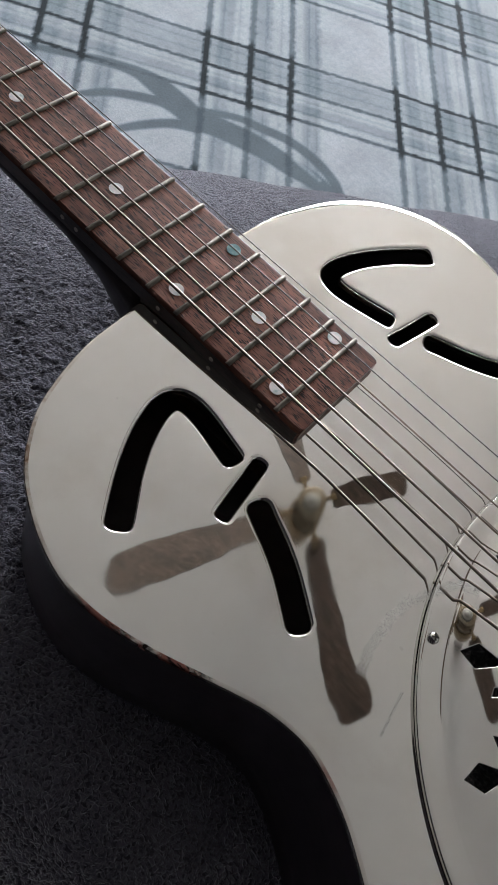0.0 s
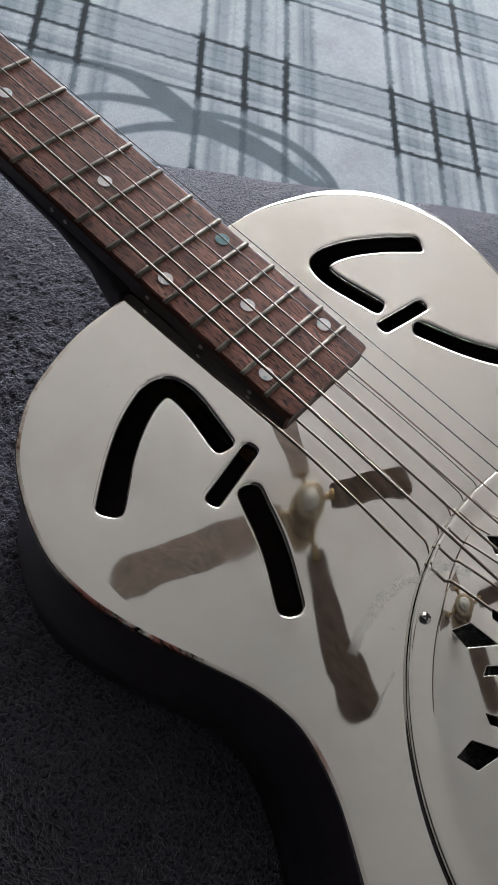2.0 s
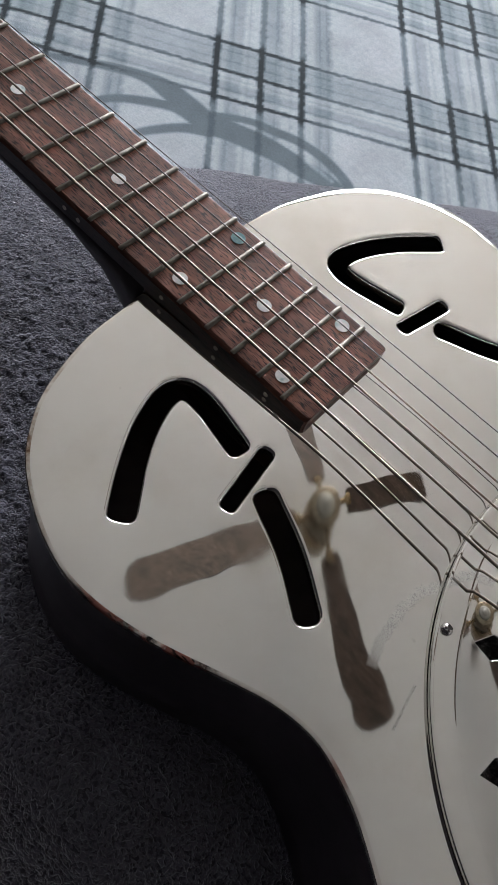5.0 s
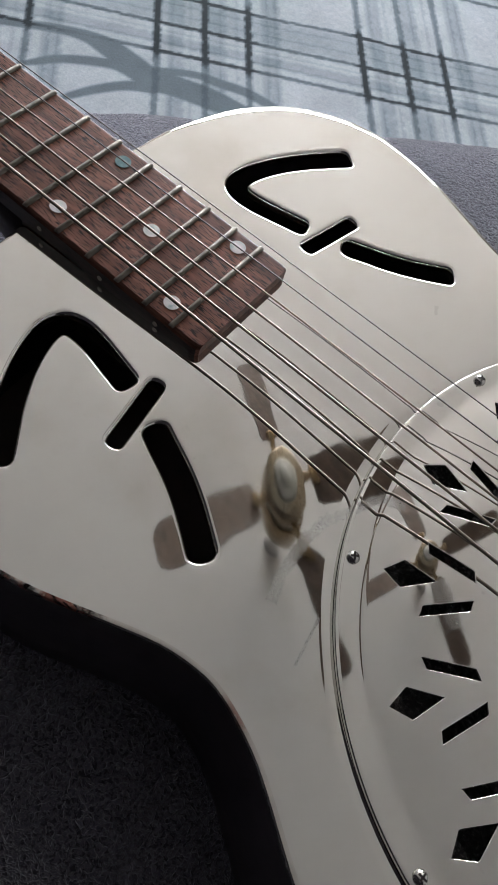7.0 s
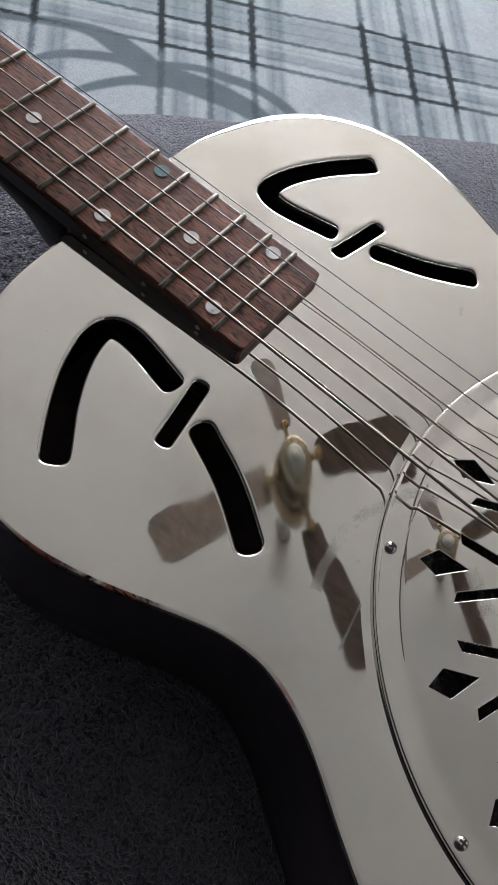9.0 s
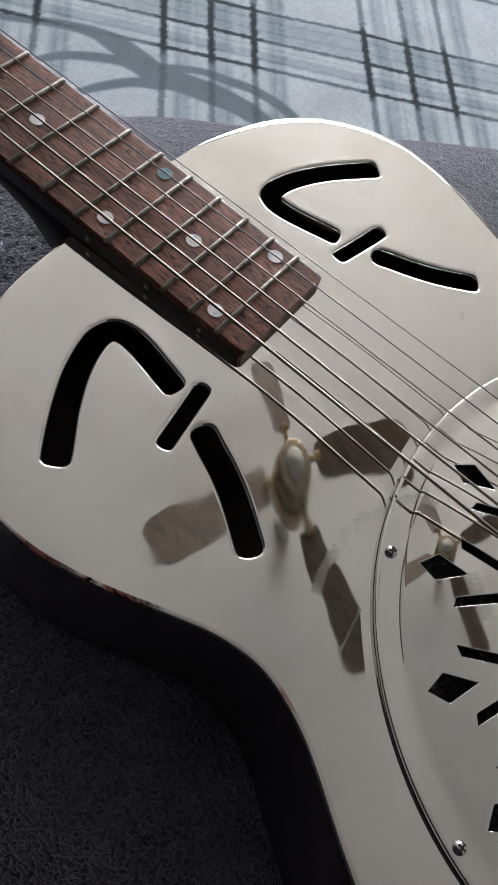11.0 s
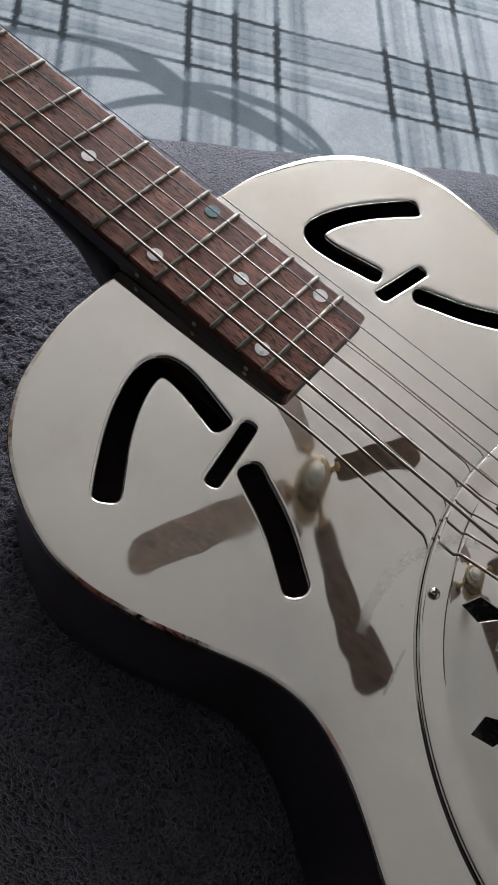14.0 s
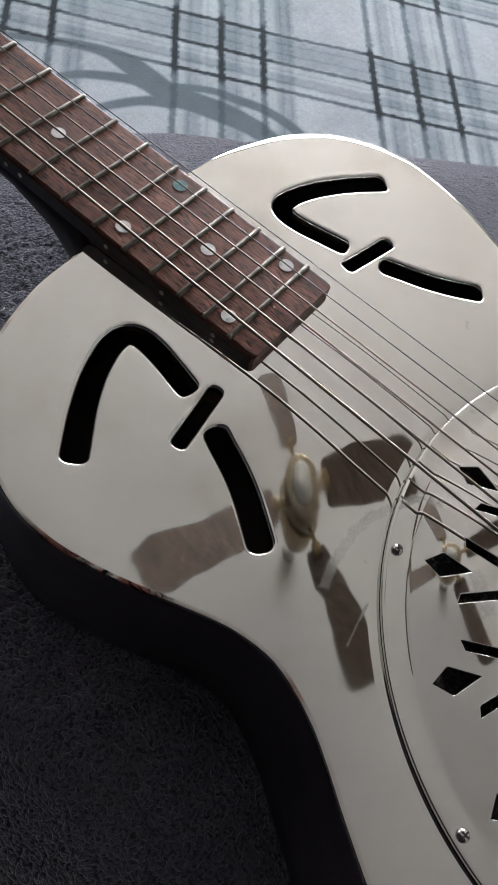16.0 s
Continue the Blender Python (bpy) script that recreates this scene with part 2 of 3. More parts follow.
# printed plush rug
PLAID = mat("plaid_plush", (0.5, 0.53, 0.55), 0.95)
vc = node(PLAID, "VertexColor")
vc.layer_name = "print"
lv = coords(PLAID)
fuzz = noise_tex(PLAID, lv, 330.0, 4.0, 0.65)
patch = noise_tex(PLAID, lv, 22.0, 4.0)
pm = PLAID.node_tree.nodes.new("ShaderNodeMix")
pm.data_type, pm.blend_type = "RGBA", "MULTIPLY"
pm.inputs[0].default_value = 1.0
join(PLAID, vc.outputs["Color"], pm.inputs[6])
pk = math_node(PLAID, "MULTIPLY", ramp(PLAID, fuzz, [(0.3, grey(0.86)), (0.7, grey(1.08))]), ramp(PLAID, patch, [(0.3, grey(0.86)), (0.7, grey(1.06))]))
join(PLAID, pk, pm.inputs[7])
join(PLAID, pm.outputs[2], bsdf(PLAID).inputs["Base Color"])
bsdf(PLAID).inputs["Sheen Weight"].default_value = 0.04
bsdf(PLAID).inputs["Specular IOR Level"].default_value = 0.08
bump(PLAID, fuzz, 0.25, 0.002)


def make_paint(name, colour, rough=0.7):
    m = mat(name, colour, rough)
    v = coords(m)
    c = ramp(m, noise_tex(m, v, 1.6, 5.0), [(0.3, tuple(k * 0.95 for k in colour)), (0.7, colour)])
    join(m, c, bsdf(m).inputs["Base Color"])
    bump(m, noise_tex(m, v, 160.0, 3.0), 0.12, 0.001)
    return m


CEIL_PAINT = make_paint("ceiling_paint", (0.70, 0.69, 0.665))
WALL_PAINT = make_paint("wall_paint", (0.32, 0.313, 0.308))
# near-black for an added wall out of view, to soak up light
UNSEEN_DARK = make_paint("unseen_wall_dark", (0.013, 0.011, 0.013), 0.9)
bsdf(UNSEEN_DARK).inputs["Specular IOR Level"].default_value = 0.08
TRIM_PAINT = make_paint("trim_paint", (0.8, 0.8, 0.78), 0.4)
FLOOR_WOOD = make_wood("floor_wood", (0.13, 0.11, 0.09), (0.19, 0.16, 0.13), (0.25, 0.21, 0.17), 0.5, 0.3)
CORE = mat("ottoman_cloth", (0.12, 0.12, 0.13), 0.9)
FROST = mat("frosted_glass", (0.42, 0.415, 0.37), 0.35)
FROST_B = bsdf(FROST)
FROST_B.inputs["Coat Weight"].default_value = 0.5
GLASS = mat("window_glass", (1, 1, 1), 0.0)
bsdf(GLASS).inputs["Transmission Weight"].default_value = 1.0


# ---- mesh helpers ----
def part(name, bm, material, parent=None, label="", smooth=True):
    me = bpy.data.meshes.new(name)
    bm.to_mesh(me)
    bm.free()
    me.materials.append(material)
    for p in me.polygons:
        p.use_smooth = smooth
    ob = new(name, me)
    if parent is not None:
        ob.parent = parent
    if label:
        ob["label"] = label
    return ob


def thing(name, label, category, kind="", group=""):
    return tagged(new(name), label, category, group, kind)


def box(bm, x0, x1, y0, y1, z0, z1, bevel=0.0, seg=2):
    b = bmesh.new()
    bmesh.ops.create_cube(b, size=1.0)
    for v in b.verts:
        v.co = Vector((x0 + (v.co.x + 0.5) * (x1 - x0), y0 + (v.co.y + 0.5) * (y1 - y0), z0 + (v.co.z + 0.5) * (z1 - z0)))
    if bevel:
        bmesh.ops.bevel(b, geom=b.edges[:], offset=bevel, segments=seg, affect="EDGES", profile=0.6)
    merge(bm, b)
    return bm


def merge(bm, b):
    me = bpy.data.meshes.new("tmp")
    b.to_mesh(me)
    b.free()
    bm.from_mesh(me)
    bpy.data.meshes.remove(me)


def lathe(bm, profile, centre, n=48, axis="z"):
    rings = []
    for r, z in profile:
        ring = []
        for i in range(n):
            a = 2 * math.pi * i / n
            ring.append(bm.verts.new((centre[0] + r * math.cos(a), centre[1] + r * math.sin(a), centre[2] + z)))
        rings.append(ring)
    for a, b in zip(rings, rings[1:]):
        for i in range(n):
            j = (i + 1) % n
            bm.faces.new((a[i], a[j], b[j], b[i]))
    for ring, flip in ((rings[0], True), (rings[-1], False)):
        try:
            bm.faces.new(ring[::-1] if flip else ring)
        except ValueError:
            pass
    return bm


def tube(bm, pts, r, n=8):
    pts = [Vector(p) for p in pts]
    rings = []
    for i, p in enumerate(pts):
        d = (pts[min(i + 1, len(pts) - 1)] - pts[max(i - 1, 0)]).normalized()
        s = d.cross(Vector((0, 0, 1)))
        s = s.normalized() if s.length > 1e-4 else Vector((1, 0, 0))
        u = s.cross(d)
        rings.append([bm.verts.new(p + r * (math.cos(2 * math.pi * k / n) * s + math.sin(2 * math.pi * k / n) * u)) for k in range(n)])
    for a, b in zip(rings, rings[1:]):
        for k in range(n):
            j = (k + 1) % n
            bm.faces.new((a[k], a[j], b[j], b[k]))
    bm.faces.new(rings[0][::-1])
    bm.faces.new(rings[-1])
    return bm


def spline(pts, closed=False, step=0.0015):
    """Catmull-Rom through the points, at even steps."""
    pts = [np.array(p, float) for p in pts]
    n = len(pts)
    out = []
    for i in range(n if closed else n - 1):
        if closed:
            p0, p1, p2, p3 = pts[i - 1], pts[i], pts[(i + 1) % n], pts[(i + 2) % n]
        else:
            p0, p1, p2, p3 = pts[max(i - 1, 0)], pts[i], pts[i + 1], pts[min(i + 2, n - 1)]
        for t in np.linspace(0, 1, 24, endpoint=False):
            out.append(0.5 * (2 * p1 + (p2 - p0) * t + (2 * p0 - 5 * p1 + 4 * p2 - p3) * t ** 2 + (3 * p1 - p0 - 3 * p2 + p3) * t ** 3))
    out.append(out[0] if closed else pts[-1])
    out = np.array(out)
    run = np.concatenate([[0], np.cumsum(np.hypot(*np.diff(out[:, :2], axis=0).T))])
    k = max(int(run[-1] / step), 8)
    s = np.linspace(0, run[-1], k + 1)
    if closed:
        s = s[:-1]
    return np.stack([np.interp(s, run, out[:, c]) for c in range(out.shape[1])], 1)


def stroke(pts, square=3.2):
    """The outline of a stroke along points (x, y, half width), with blunt rounded ends."""
    c = spline(pts)
    d = np.gradient(c[:, :2], axis=0)
    d /= np.linalg.norm(d, axis=1)[:, None]
    nrm = np.stack([-d[:, 1], d[:, 0]], 1)
    left, right = c[:, :2] + nrm * c[:, 2:3], c[:, :2] - nrm * c[:, 2:3]
    loop = [left]
    for end, sign in ((-1, 1), (0, -1)):
        a = np.linspace(0, math.pi, 11)[1:-1]
        ca = np.sign(np.cos(a)) * np.abs(np.cos(a)) ** (2 / square)
        sa = np.abs(np.sin(a)) ** (2 / square)
        h = c[end, 2]
        loop.append(c[end, :2] + sign * (nrm[end] * ca[:, None] * h + d[end] * sa[:, None] * h * 0.75))
        if end == -1:
            loop.append(right[::-1])
    loop = np.concatenate(loop)
    return loop


def inside(px, py, poly):
    res = np.zeros(len(px), bool)
    x0, y0 = poly[:, 0], poly[:, 1]
    x1, y1 = np.roll(x0, -1), np.roll(y0, -1)
    for a, b, c, d in zip(x0, y0, x1, y1):
        if b != d:
            res ^= ((b > py) != (d > py)) & (px < (c - a) * (py - b) / (d - b) + a)
    return res


def area2(p):
    return 0.5 * np.sum(p[:, 0] * np.roll(p[:, 1], -1) - np.roll(p[:, 0], -1) * p[:, 1])


def sheet_metal(name, outline, holes, zfun, step, lip, drop, outer_lip, outer_drop, material, parent, label="", grid=None, edge=None):
    """A pressed sheet: a curved top with holes whose edges roll down, and a rolled outer edge."""
    from mathutils import geometry
    loops = [outline if area2(outline) > 0 else outline[::-1]] + [h if area2(h) < 0 else h[::-1] for h in holes]
    pts, edges = [], []
    for lp in loops:
        k = len(pts)
        pts += [Vector((float(p[0]), float(p[1]))) for p in lp]
        edges += [(k + i, k + (i + 1) % len(lp)) for i in range(len(lp))]
    gx, gy = np.meshgrid(np.arange(outline[:, 0].min(), outline[:, 0].max(), step), np.arange(outline[:, 1].min(), outline[:, 1].max(), step))
    gx, gy = gx.ravel() + 1.3e-5, gy.ravel() + 0.7e-5
    if grid is not None:
        gx, gy = grid[:, 0], grid[:, 1]
    keep = inside(gx, gy, loops[0])
    for h in loops[1:]:
        keep &= ~inside(gx, gy, h)
    allp = np.concatenate(loops)
    for i in np.nonzero(keep)[0]:
        if np.min((allp[:, 0] - gx[i]) ** 2 + (allp[:, 1] - gy[i]) ** 2) < (step * (0.45 if grid is None else 0.2)) ** 2:
            keep[i] = False
    pts += [Vector((float(x), float(y))) for x, y in zip(gx[keep], gy[keep])]
    vs, _, fs, ov, _, _ = geometry.delaunay_2d_cdt(pts, edges, [], 0, 1e-7)
    where = {}
    for k, o in enumerate(ov):
        for q in o:
            where[q] = k
    v2 = np.array([(v.x, v.y) for v in vs])
    cen = np.array([v2[list(f)].mean(0) for f in fs])
    ok = inside(cen[:, 0], cen[:, 1], loops[0])
    for h in loops[1:]:
        ok &= ~inside(cen[:, 0], cen[:, 1], h)
    e = 1e-4

    def surf(x, y):
        z = zfun(x, y)
        n = np.stack([-(zfun(x + e, y) - zfun(x - e, y)) / (2 * e), -(zfun(x, y + e) - zfun(x, y - e)) / (2 * e), np.ones_like(z)], -1)
        return z, n / np.linalg.norm(n, axis=-1)[..., None]

    z, nn = surf(v2[:, 0], v2[:, 1])
    verts = [tuple(p) for p in np.column_stack([v2, z])]
    norms = [tuple(n) for n in nn]
    faces = [tuple(f) for f, o in zip(fs, ok) if o]
    k, skin = 0, len(faces)
    outer_lip = np.broadcast_to(np.asarray(outer_lip, float), (len(outline),))
    outer_lip = outer_lip if area2(outline) > 0 else outer_lip[::-1]
    for li, lp in enumerate(loops):
        m = len(lp)
        ids = [where[k + i] for i in range(m)]
        k += m
        d = np.roll(lp, -1, 0) - np.roll(lp, 1, 0)
        d /= np.linalg.norm(d, axis=1)[:, None] + 1e-12
        out = np.stack([d[:, 1], -d[:, 0]], 1)
        size, dn = (outer_lip, outer_drop) if li == 0 else (np.full(m, lip), drop)
        zz, sn = surf(lp[:, 0], lp[:, 1])
        if li == 0:
            # a gently sloping rim, then a tight turn down
            rows, down, last = [], 0.0, 0.0
            for q in range(1, 7):
                a = radians(10.2 + 1.05 * q)
                down += (0.7 / 6) * math.tan(radians(9.7 + 1.05 * q))
                rows.append((0.7 * q / 6, down, 0.0, a))
            a0, turn_r = a, 0.3 / (1 - math.sin(a))
            for q in range(1, 6):
                a = a0 + (math.pi / 2 - a0) * q / 5
                rows.append((0.7 + turn_r * (math.sin(a) - math.sin(a0)), down + turn_r * (math.cos(a0) - math.cos(a)), 0.0, a))
            rows.append((1.0, rows[-1][1], dn, math.pi / 2))
        else:
            rows = [(math.sin(a), 1 - math.cos(a), 0.0, a) for a in (math.pi / 2 * q / 6 for q in range(1, 7))] + [(1.0, 1.0, dn, math.pi / 2)]
        prev = ids
        for off, down, more, a in rows:
            base = len(verts)
            for i in range(m):
                verts.append((lp[i, 0] + out[i, 0] * off * size[i], lp[i, 1] + out[i, 1] * off * size[i], zz[i] - down * size[i] - more))
                o3 = np.array([out[i, 0], out[i, 1], 0])
                nv = math.cos(a) * sn[i] + math.sin(a) * o3
                norms.append(tuple(nv / np.linalg.norm(nv)))
            cur = list(range(base, base + m))
            for i in range(m):
                j = (i + 1) % m
                faces.append((prev[i], cur[i], cur[j], prev[j]))
            prev = cur
        if li == 0:
            edge_faces = (skin, len(faces))
    me = bpy.data.meshes.new(name)
    me.from_pydata(verts, [], faces)
    me.materials.append(material)
    me.materials.append(edge or material)
    for p in me.polygons:
        p.use_smooth = True
        if edge_faces[0] <= p.index < edge_faces[1]:
            p.material_index = 1
    me.normals_split_custom_set_from_vertices(norms)
    ob = new(name, me)
    ob.parent = parent
    if label:
        ob["label"] = label
    return ob


# ---- the room ----
CEIL_Z = 2.4
X0, X1, Y0, Y1 = -4.7, 2.6, -0.95, WALL_Y
WT = 0.15


def plain(name, dims, material, label, category, bevel=0.0):
    bm = bmesh.new()
    box(bm, *dims, bevel)
    return tagged(part(name, bm, material, smooth=False), label, category, kind="structure")


plain("floor", (X0 - WT, X1 + WT, Y0 - WT, Y1 + WT, -0.12, -0.004), FLOOR_WOOD, "brown wooden floor under the plaid rug", "floor")
plain("ceiling", (X0 - WT, X1 + WT, Y0 - WT, Y1 + WT, CEIL_Z, CEIL_Z + 0.12), CEIL_PAINT, "plain off-white painted ceiling with a fan", "ceiling")
plain("wall_west", (X0 - WT, X0, Y0 - WT, Y1 + WT, -0.004, CEIL_Z), WALL_PAINT, "plain pale painted room wall", "wall")
plain("wall_east", (X1, X1 + WT, Y0 - WT, Y1 + WT, -0.004, CEIL_Z), WALL_PAINT, "plain pale painted room wall", "wall")
# unseen, added dark so that the rim reflections and near fleece stay dark
plain("wall_south", (X0, X1, Y0 - WT, Y0, -0.004, CEIL_Z), UNSEEN_DARK, "unseen near-black wall added to keep the guitar's near side dark", "wall")
wx0, wx1, wz0, wz1 = WIN_X - WIN_W / 2, WIN_X + WIN_W / 2, WIN_Z - WIN_H / 2, WIN_Z + WIN_H / 2
bm = bmesh.new()
box(bm, X0, wx0, Y1, Y1 + WT, -0.004, CEIL_Z)
box(bm, wx1, X1, Y1, Y1 + WT, -0.004, CEIL_Z)
box(bm, wx0, wx1, Y1, Y1 + WT, -0.004, wz0)
box(bm, wx0, wx1, Y1, Y1 + WT, wz1, CEIL_Z)
tagged(part("wall_north", bm, WALL_PAINT, smooth=False), "pale painted wall with a wide window opening", "wall", kind="structure")
MULLIONS = [wx0 + WIN_W * k / 4 for k in (1, 2, 3)]
window = thing("window_1", "wide white-framed window letting in grey daylight", "window", "structure")
bm = bmesh.new()
for a, b, c, d in ((wx0, wx1, wz0, wz0 + 0.05), (wx0, wx1, wz1 - 0.05, wz1), (wx0, wx0 + 0.05, wz0 + 0.05, wz1 - 0.05), (wx1 - 0.05, wx1, wz0 + 0.05, wz1 - 0.05), *((m - 0.03, m + 0.03, wz0 + 0.05, wz1 - 0.05) for m in MULLIONS)):
    box(bm, a, b, Y1 + 0.07, Y1 + 0.12, c, d, 0.004)
part("window_frame", bm, TRIM_PAINT, window, smooth=False)
bm = bmesh.new()
box(bm, wx0 - 0.05, wx1 + 0.05, Y1 - 0.08, Y1 + 0.065, wz0 - 0.034, wz0 - 0.002, 0.006)
part("window_sill", bm, TRIM_PAINT, window, smooth=False)
for a, b in zip([wx0 + 0.05] + [m + 0.03 for m in MULLIONS], [m - 0.03 for m in MULLIONS] + [wx1 - 0.05]):
    bm = bmesh.new()
    box(bm, a, b, Y1 + 0.093, Y1 + 0.098, wz0 + 0.05, wz1 - 0.05)
    part("pane", bm, GLASS, window, smooth=False).visible_shadow = False

# ---- ceiling fan ----
FAN_X, FAN_Y, FAN_Z, FAN_R, FAN_A = 0.356, 0.708, 2.075, 0.452, -121.3
fan = thing("ceiling_fan", "four-bladed ceiling fan with brown blades, brass arms and a glass lamp", "ceiling fan")
fan.location = (FAN_X, FAN_Y, 0)
bm = bmesh.new()
lathe(bm, [(0.0, 0), (0.03, 0), (0.028, -0.02), (0.018, -0.03), (0.0, -0.031)][::-1], (0, 0, CEIL_Z), 40)
part("canopy", bm, CEIL_PAINT, fan, "white ceiling canopy")
bm = bmesh.new()
lathe(bm, [(0.0125, FAN_Z + 0.19), (0.0125, CEIL_Z - 0.05)], (0, 0, 0), 20)
part("downrod", bm, CEIL_PAINT, fan)
bm = bmesh.new()
lathe(bm, [(0.0, -0.036), (0.056, -0.036), (0.0565, -0.0359), (0.0605, -0.0325), (0.061, -0.032), (0.061, -0.0265), (0.0605, -0.026), (0.054, -0.0245), (0.0535, -0.024), (0.0535, -0.012), (0.054, -0.0115), (0.060, -0.009), (0.0605, 0.05)], (0, 0, FAN_Z), 48)
part("motor_housing", bm, PEWTER, fan, "pale pewter motor housing")
bm = bmesh.new()
lathe(bm, [(0.059, 0.05), (0.064, 0.0505), (0.066, 0.056), (0.066, 0.11), (0.062, 0.15), (0.045, 0.19), (0.0, 0.195)], (0, 0, FAN_Z), 48)
part("housing_cap", bm, BRASS, fan, "antique brass housing cap")
bm = bmesh.new()
lathe(bm, [(0.0, -0.046), (0.014, -0.0458), (0.0145, -0.0455), (0.017, -0.0425), (0.0175, -0.0424), (0.030, -0.0415), (0.0305, -0.0413), (0.036, -0.0365), (0.0, -0.0362)], (0, 0, FAN_Z), 48)
part("lamp_shade", bm, FROST, fan, "small round stepped glass lamp shade")
for i in range(4):
    a = radians(FAN_A + 90 * i)
    turn = Matrix.Rotation(a, 4, "Z")
    bm = bmesh.new()
    box(bm, 0.050, 0.11, -0.008, 0.008, FAN_Z - 0.004, FAN_Z + 0.004, 0.002)
    box(bm, 0.096, 0.120, -0.015, 0.015, FAN_Z - 0.0055, FAN_Z + 0.0055, 0.002)
    bm.transform(turn)
    part("blade_arm", bm, BRASS, fan)
    bm = bmesh.new()
    lp = [(x, sg * y) for sg, row in ((-1, 1), (1, -1)) for x, y in [(0.104, 0.030), (0.120, 0.038), (0.25, 0.048), (FAN_R - 0.045, 0.053), (FAN_R - 0.022, 0.050), (FAN_R - 0.006, 0.038), (FAN_R, 0.020)][::row]]
    lo = [bm.verts.new((x, y, FAN_Z + 0.006 - 0.2 * y)) for x, y in lp]
    hi = [bm.verts.new((x, y, FAN_Z + 0.012 - 0.2 * y)) for x, y in lp]
    bm.faces.new(lo[::-1])
    bm.faces.new(hi)
    for j in range(len(lp)):
        q = (j + 1) % len(lp)
        bm.faces.new((lo[j], lo[q], hi[q], hi[j]))
    bm.transform(turn)
    part("blade", bm, FAN_WOOD, fan, smooth=False)

# ---- plaid rug on the floor ----
TH = radians(40)


def smoothstep(a, b, x):
    t = np.clip((x - a) / (b - a), 0, 1)
    return t * t * (3 - 2 * t)


def lines(v, places, half):
    m = np.zeros_like(v)
    for p in places:
        m = np.maximum(m, 1 - smoothstep(half * 0.45, half * 1.5, np.abs(v - p)))
    return m


def bands(v, ranges):
    m = np.zeros_like(v)
    for lo, hi in ranges:
        m = np.maximum(m, smoothstep(lo - 3, lo + 3, v) * (1 - smoothstep(hi - 3, hi + 3, v)))
    return m


def branch(a, b, pts):
    """How much of a tapering printed branch covers each place."""
    c = spline(pts, step=4.0)
    best = np.full(a.shape, 1e9)
    for x, y, h in c:
        best = np.minimum(best, np.hypot(a - x, b - y) - 0.85 * h)
    return 1 - smoothstep(-2.5, 2.5, best)


na, nb = 640, 500
aa, bb = np.meshgrid(np.linspace(-380, 1300, na), np.linspace(-60, 1260, nb))
xs = (aa * math.cos(TH) - bb * math.sin(TH)) / 1000
ys = (aa * math.sin(TH) + bb * math.cos(TH)) / 1000
wob = np.array([[noise.noise(Vector((x * 6, y * 6, 0))) for x, y in zip(r, s)] for r, s in zip(xs, ys)])
fuzz_p = np.array([[noise.noise(Vector((x * 140, y * 140, 5.0))) for x, y in zip(r, s)] for r, s in zip(xs, ys)])
pa, pb = aa + 3 * wob + 2.4 * fuzz_p, bb + 0.08 * aa + 3 * np.roll(wob, 40, 1) + 2.0 * np.roll(fuzz_p, 31, 0)
pa_m, pb_m = np.mod(pa - 325, 284), np.mod(pb - 488, 268)
cl, rl = lines(pa_m, (0, 63.5, 122, 284), 4.5), lines(pb_m, (0, 57, 117, 268), 3.5)
zone_a = (1 - smoothstep(126, 150, pa_m)) + smoothstep(262, 282, pa_m)
zone_b = (1 - smoothstep(119, 142, pb_m)) + smoothstep(246, 266, pb_m)
zone_a, zone_b = np.clip(zone_a, 0, 1), np.clip(zone_b, 0, 1)
thin_a = lines(pa_m, (20, 44, 84, 106, 148, 160), 2.0)
thin_b = lines(pb_m, (18, 42, 78, 100), 2.0)
soft_a = bands(pa_m, ((66, 92), (14, 36), (140, 166)))
soft_b = bands(pb_m, ((62, 112), (14, 34)))
val = 0.64 - 0.16 * soft_a * (1 - 0.3 * zone_b) - 0.14 * soft_b - 0.10 * thin_a * (1 - 0.5 * zone_b) - 0.09 * thin_b + 0.06 * wob
val = val * (1 + 0.10 * fuzz_p) * (1 - 0.60 * cl) * (1 - 0.68 * rl)
val = 0.65 * val * (1 - 0.90 * cl * zone_b) * (1 - 0.68 * rl * zone_a)
antler = np.zeros_like(aa)
for pts in ([(70, 462, 4), (124, 468, 8), (153, 470, 9), (183, 472, 10), (213, 471, 11), (239, 466, 14), (264, 453, 20), (288, 434, 22), (318, 408, 24), (351, 400, 23), (387, 389, 23), (419, 376, 21), (451, 358, 20), (486, 340, 17), (530, 300, 12)],
            [(160, 396, 4), (177, 404, 7), (204, 416, 9), (233, 421, 10), (273, 422, 11), (299, 412, 14)],
            [(205, 342, 4), (226, 356, 7), (253, 372, 9), (286, 386, 10), (321, 392, 14)],
            [(330, 424, 8), (375, 427, 8), (407, 418, 10), (445, 407, 10), (477, 386, 10), (498, 364, 10), (512, 340, 10), (520, 300, 9)]):
    antler = np.maximum(antler, branch(aa, bb, pts))
gap = branch(aa, bb, [(424, 396, 2), (440, 387, 4), (461, 370, 5), (488, 347, 3)])
antler *= 1 - 0.75 * gap
val = val * (1 - antler) + antler * np.minimum(val, 0.155 - 0.05 * cl)
me = bpy.data.meshes.new("plaid_rug")
zz = 0.006 + 0.0015 * wob
verts = np.stack([xs, ys, zz], -1).reshape(-1, 3)
idx = np.arange(na * nb).reshape(nb, na)
quads = np.stack([idx[:-1, :-1], idx[:-1, 1:], idx[1:, 1:], idx[1:, :-1]], -1).reshape(-1, 4)
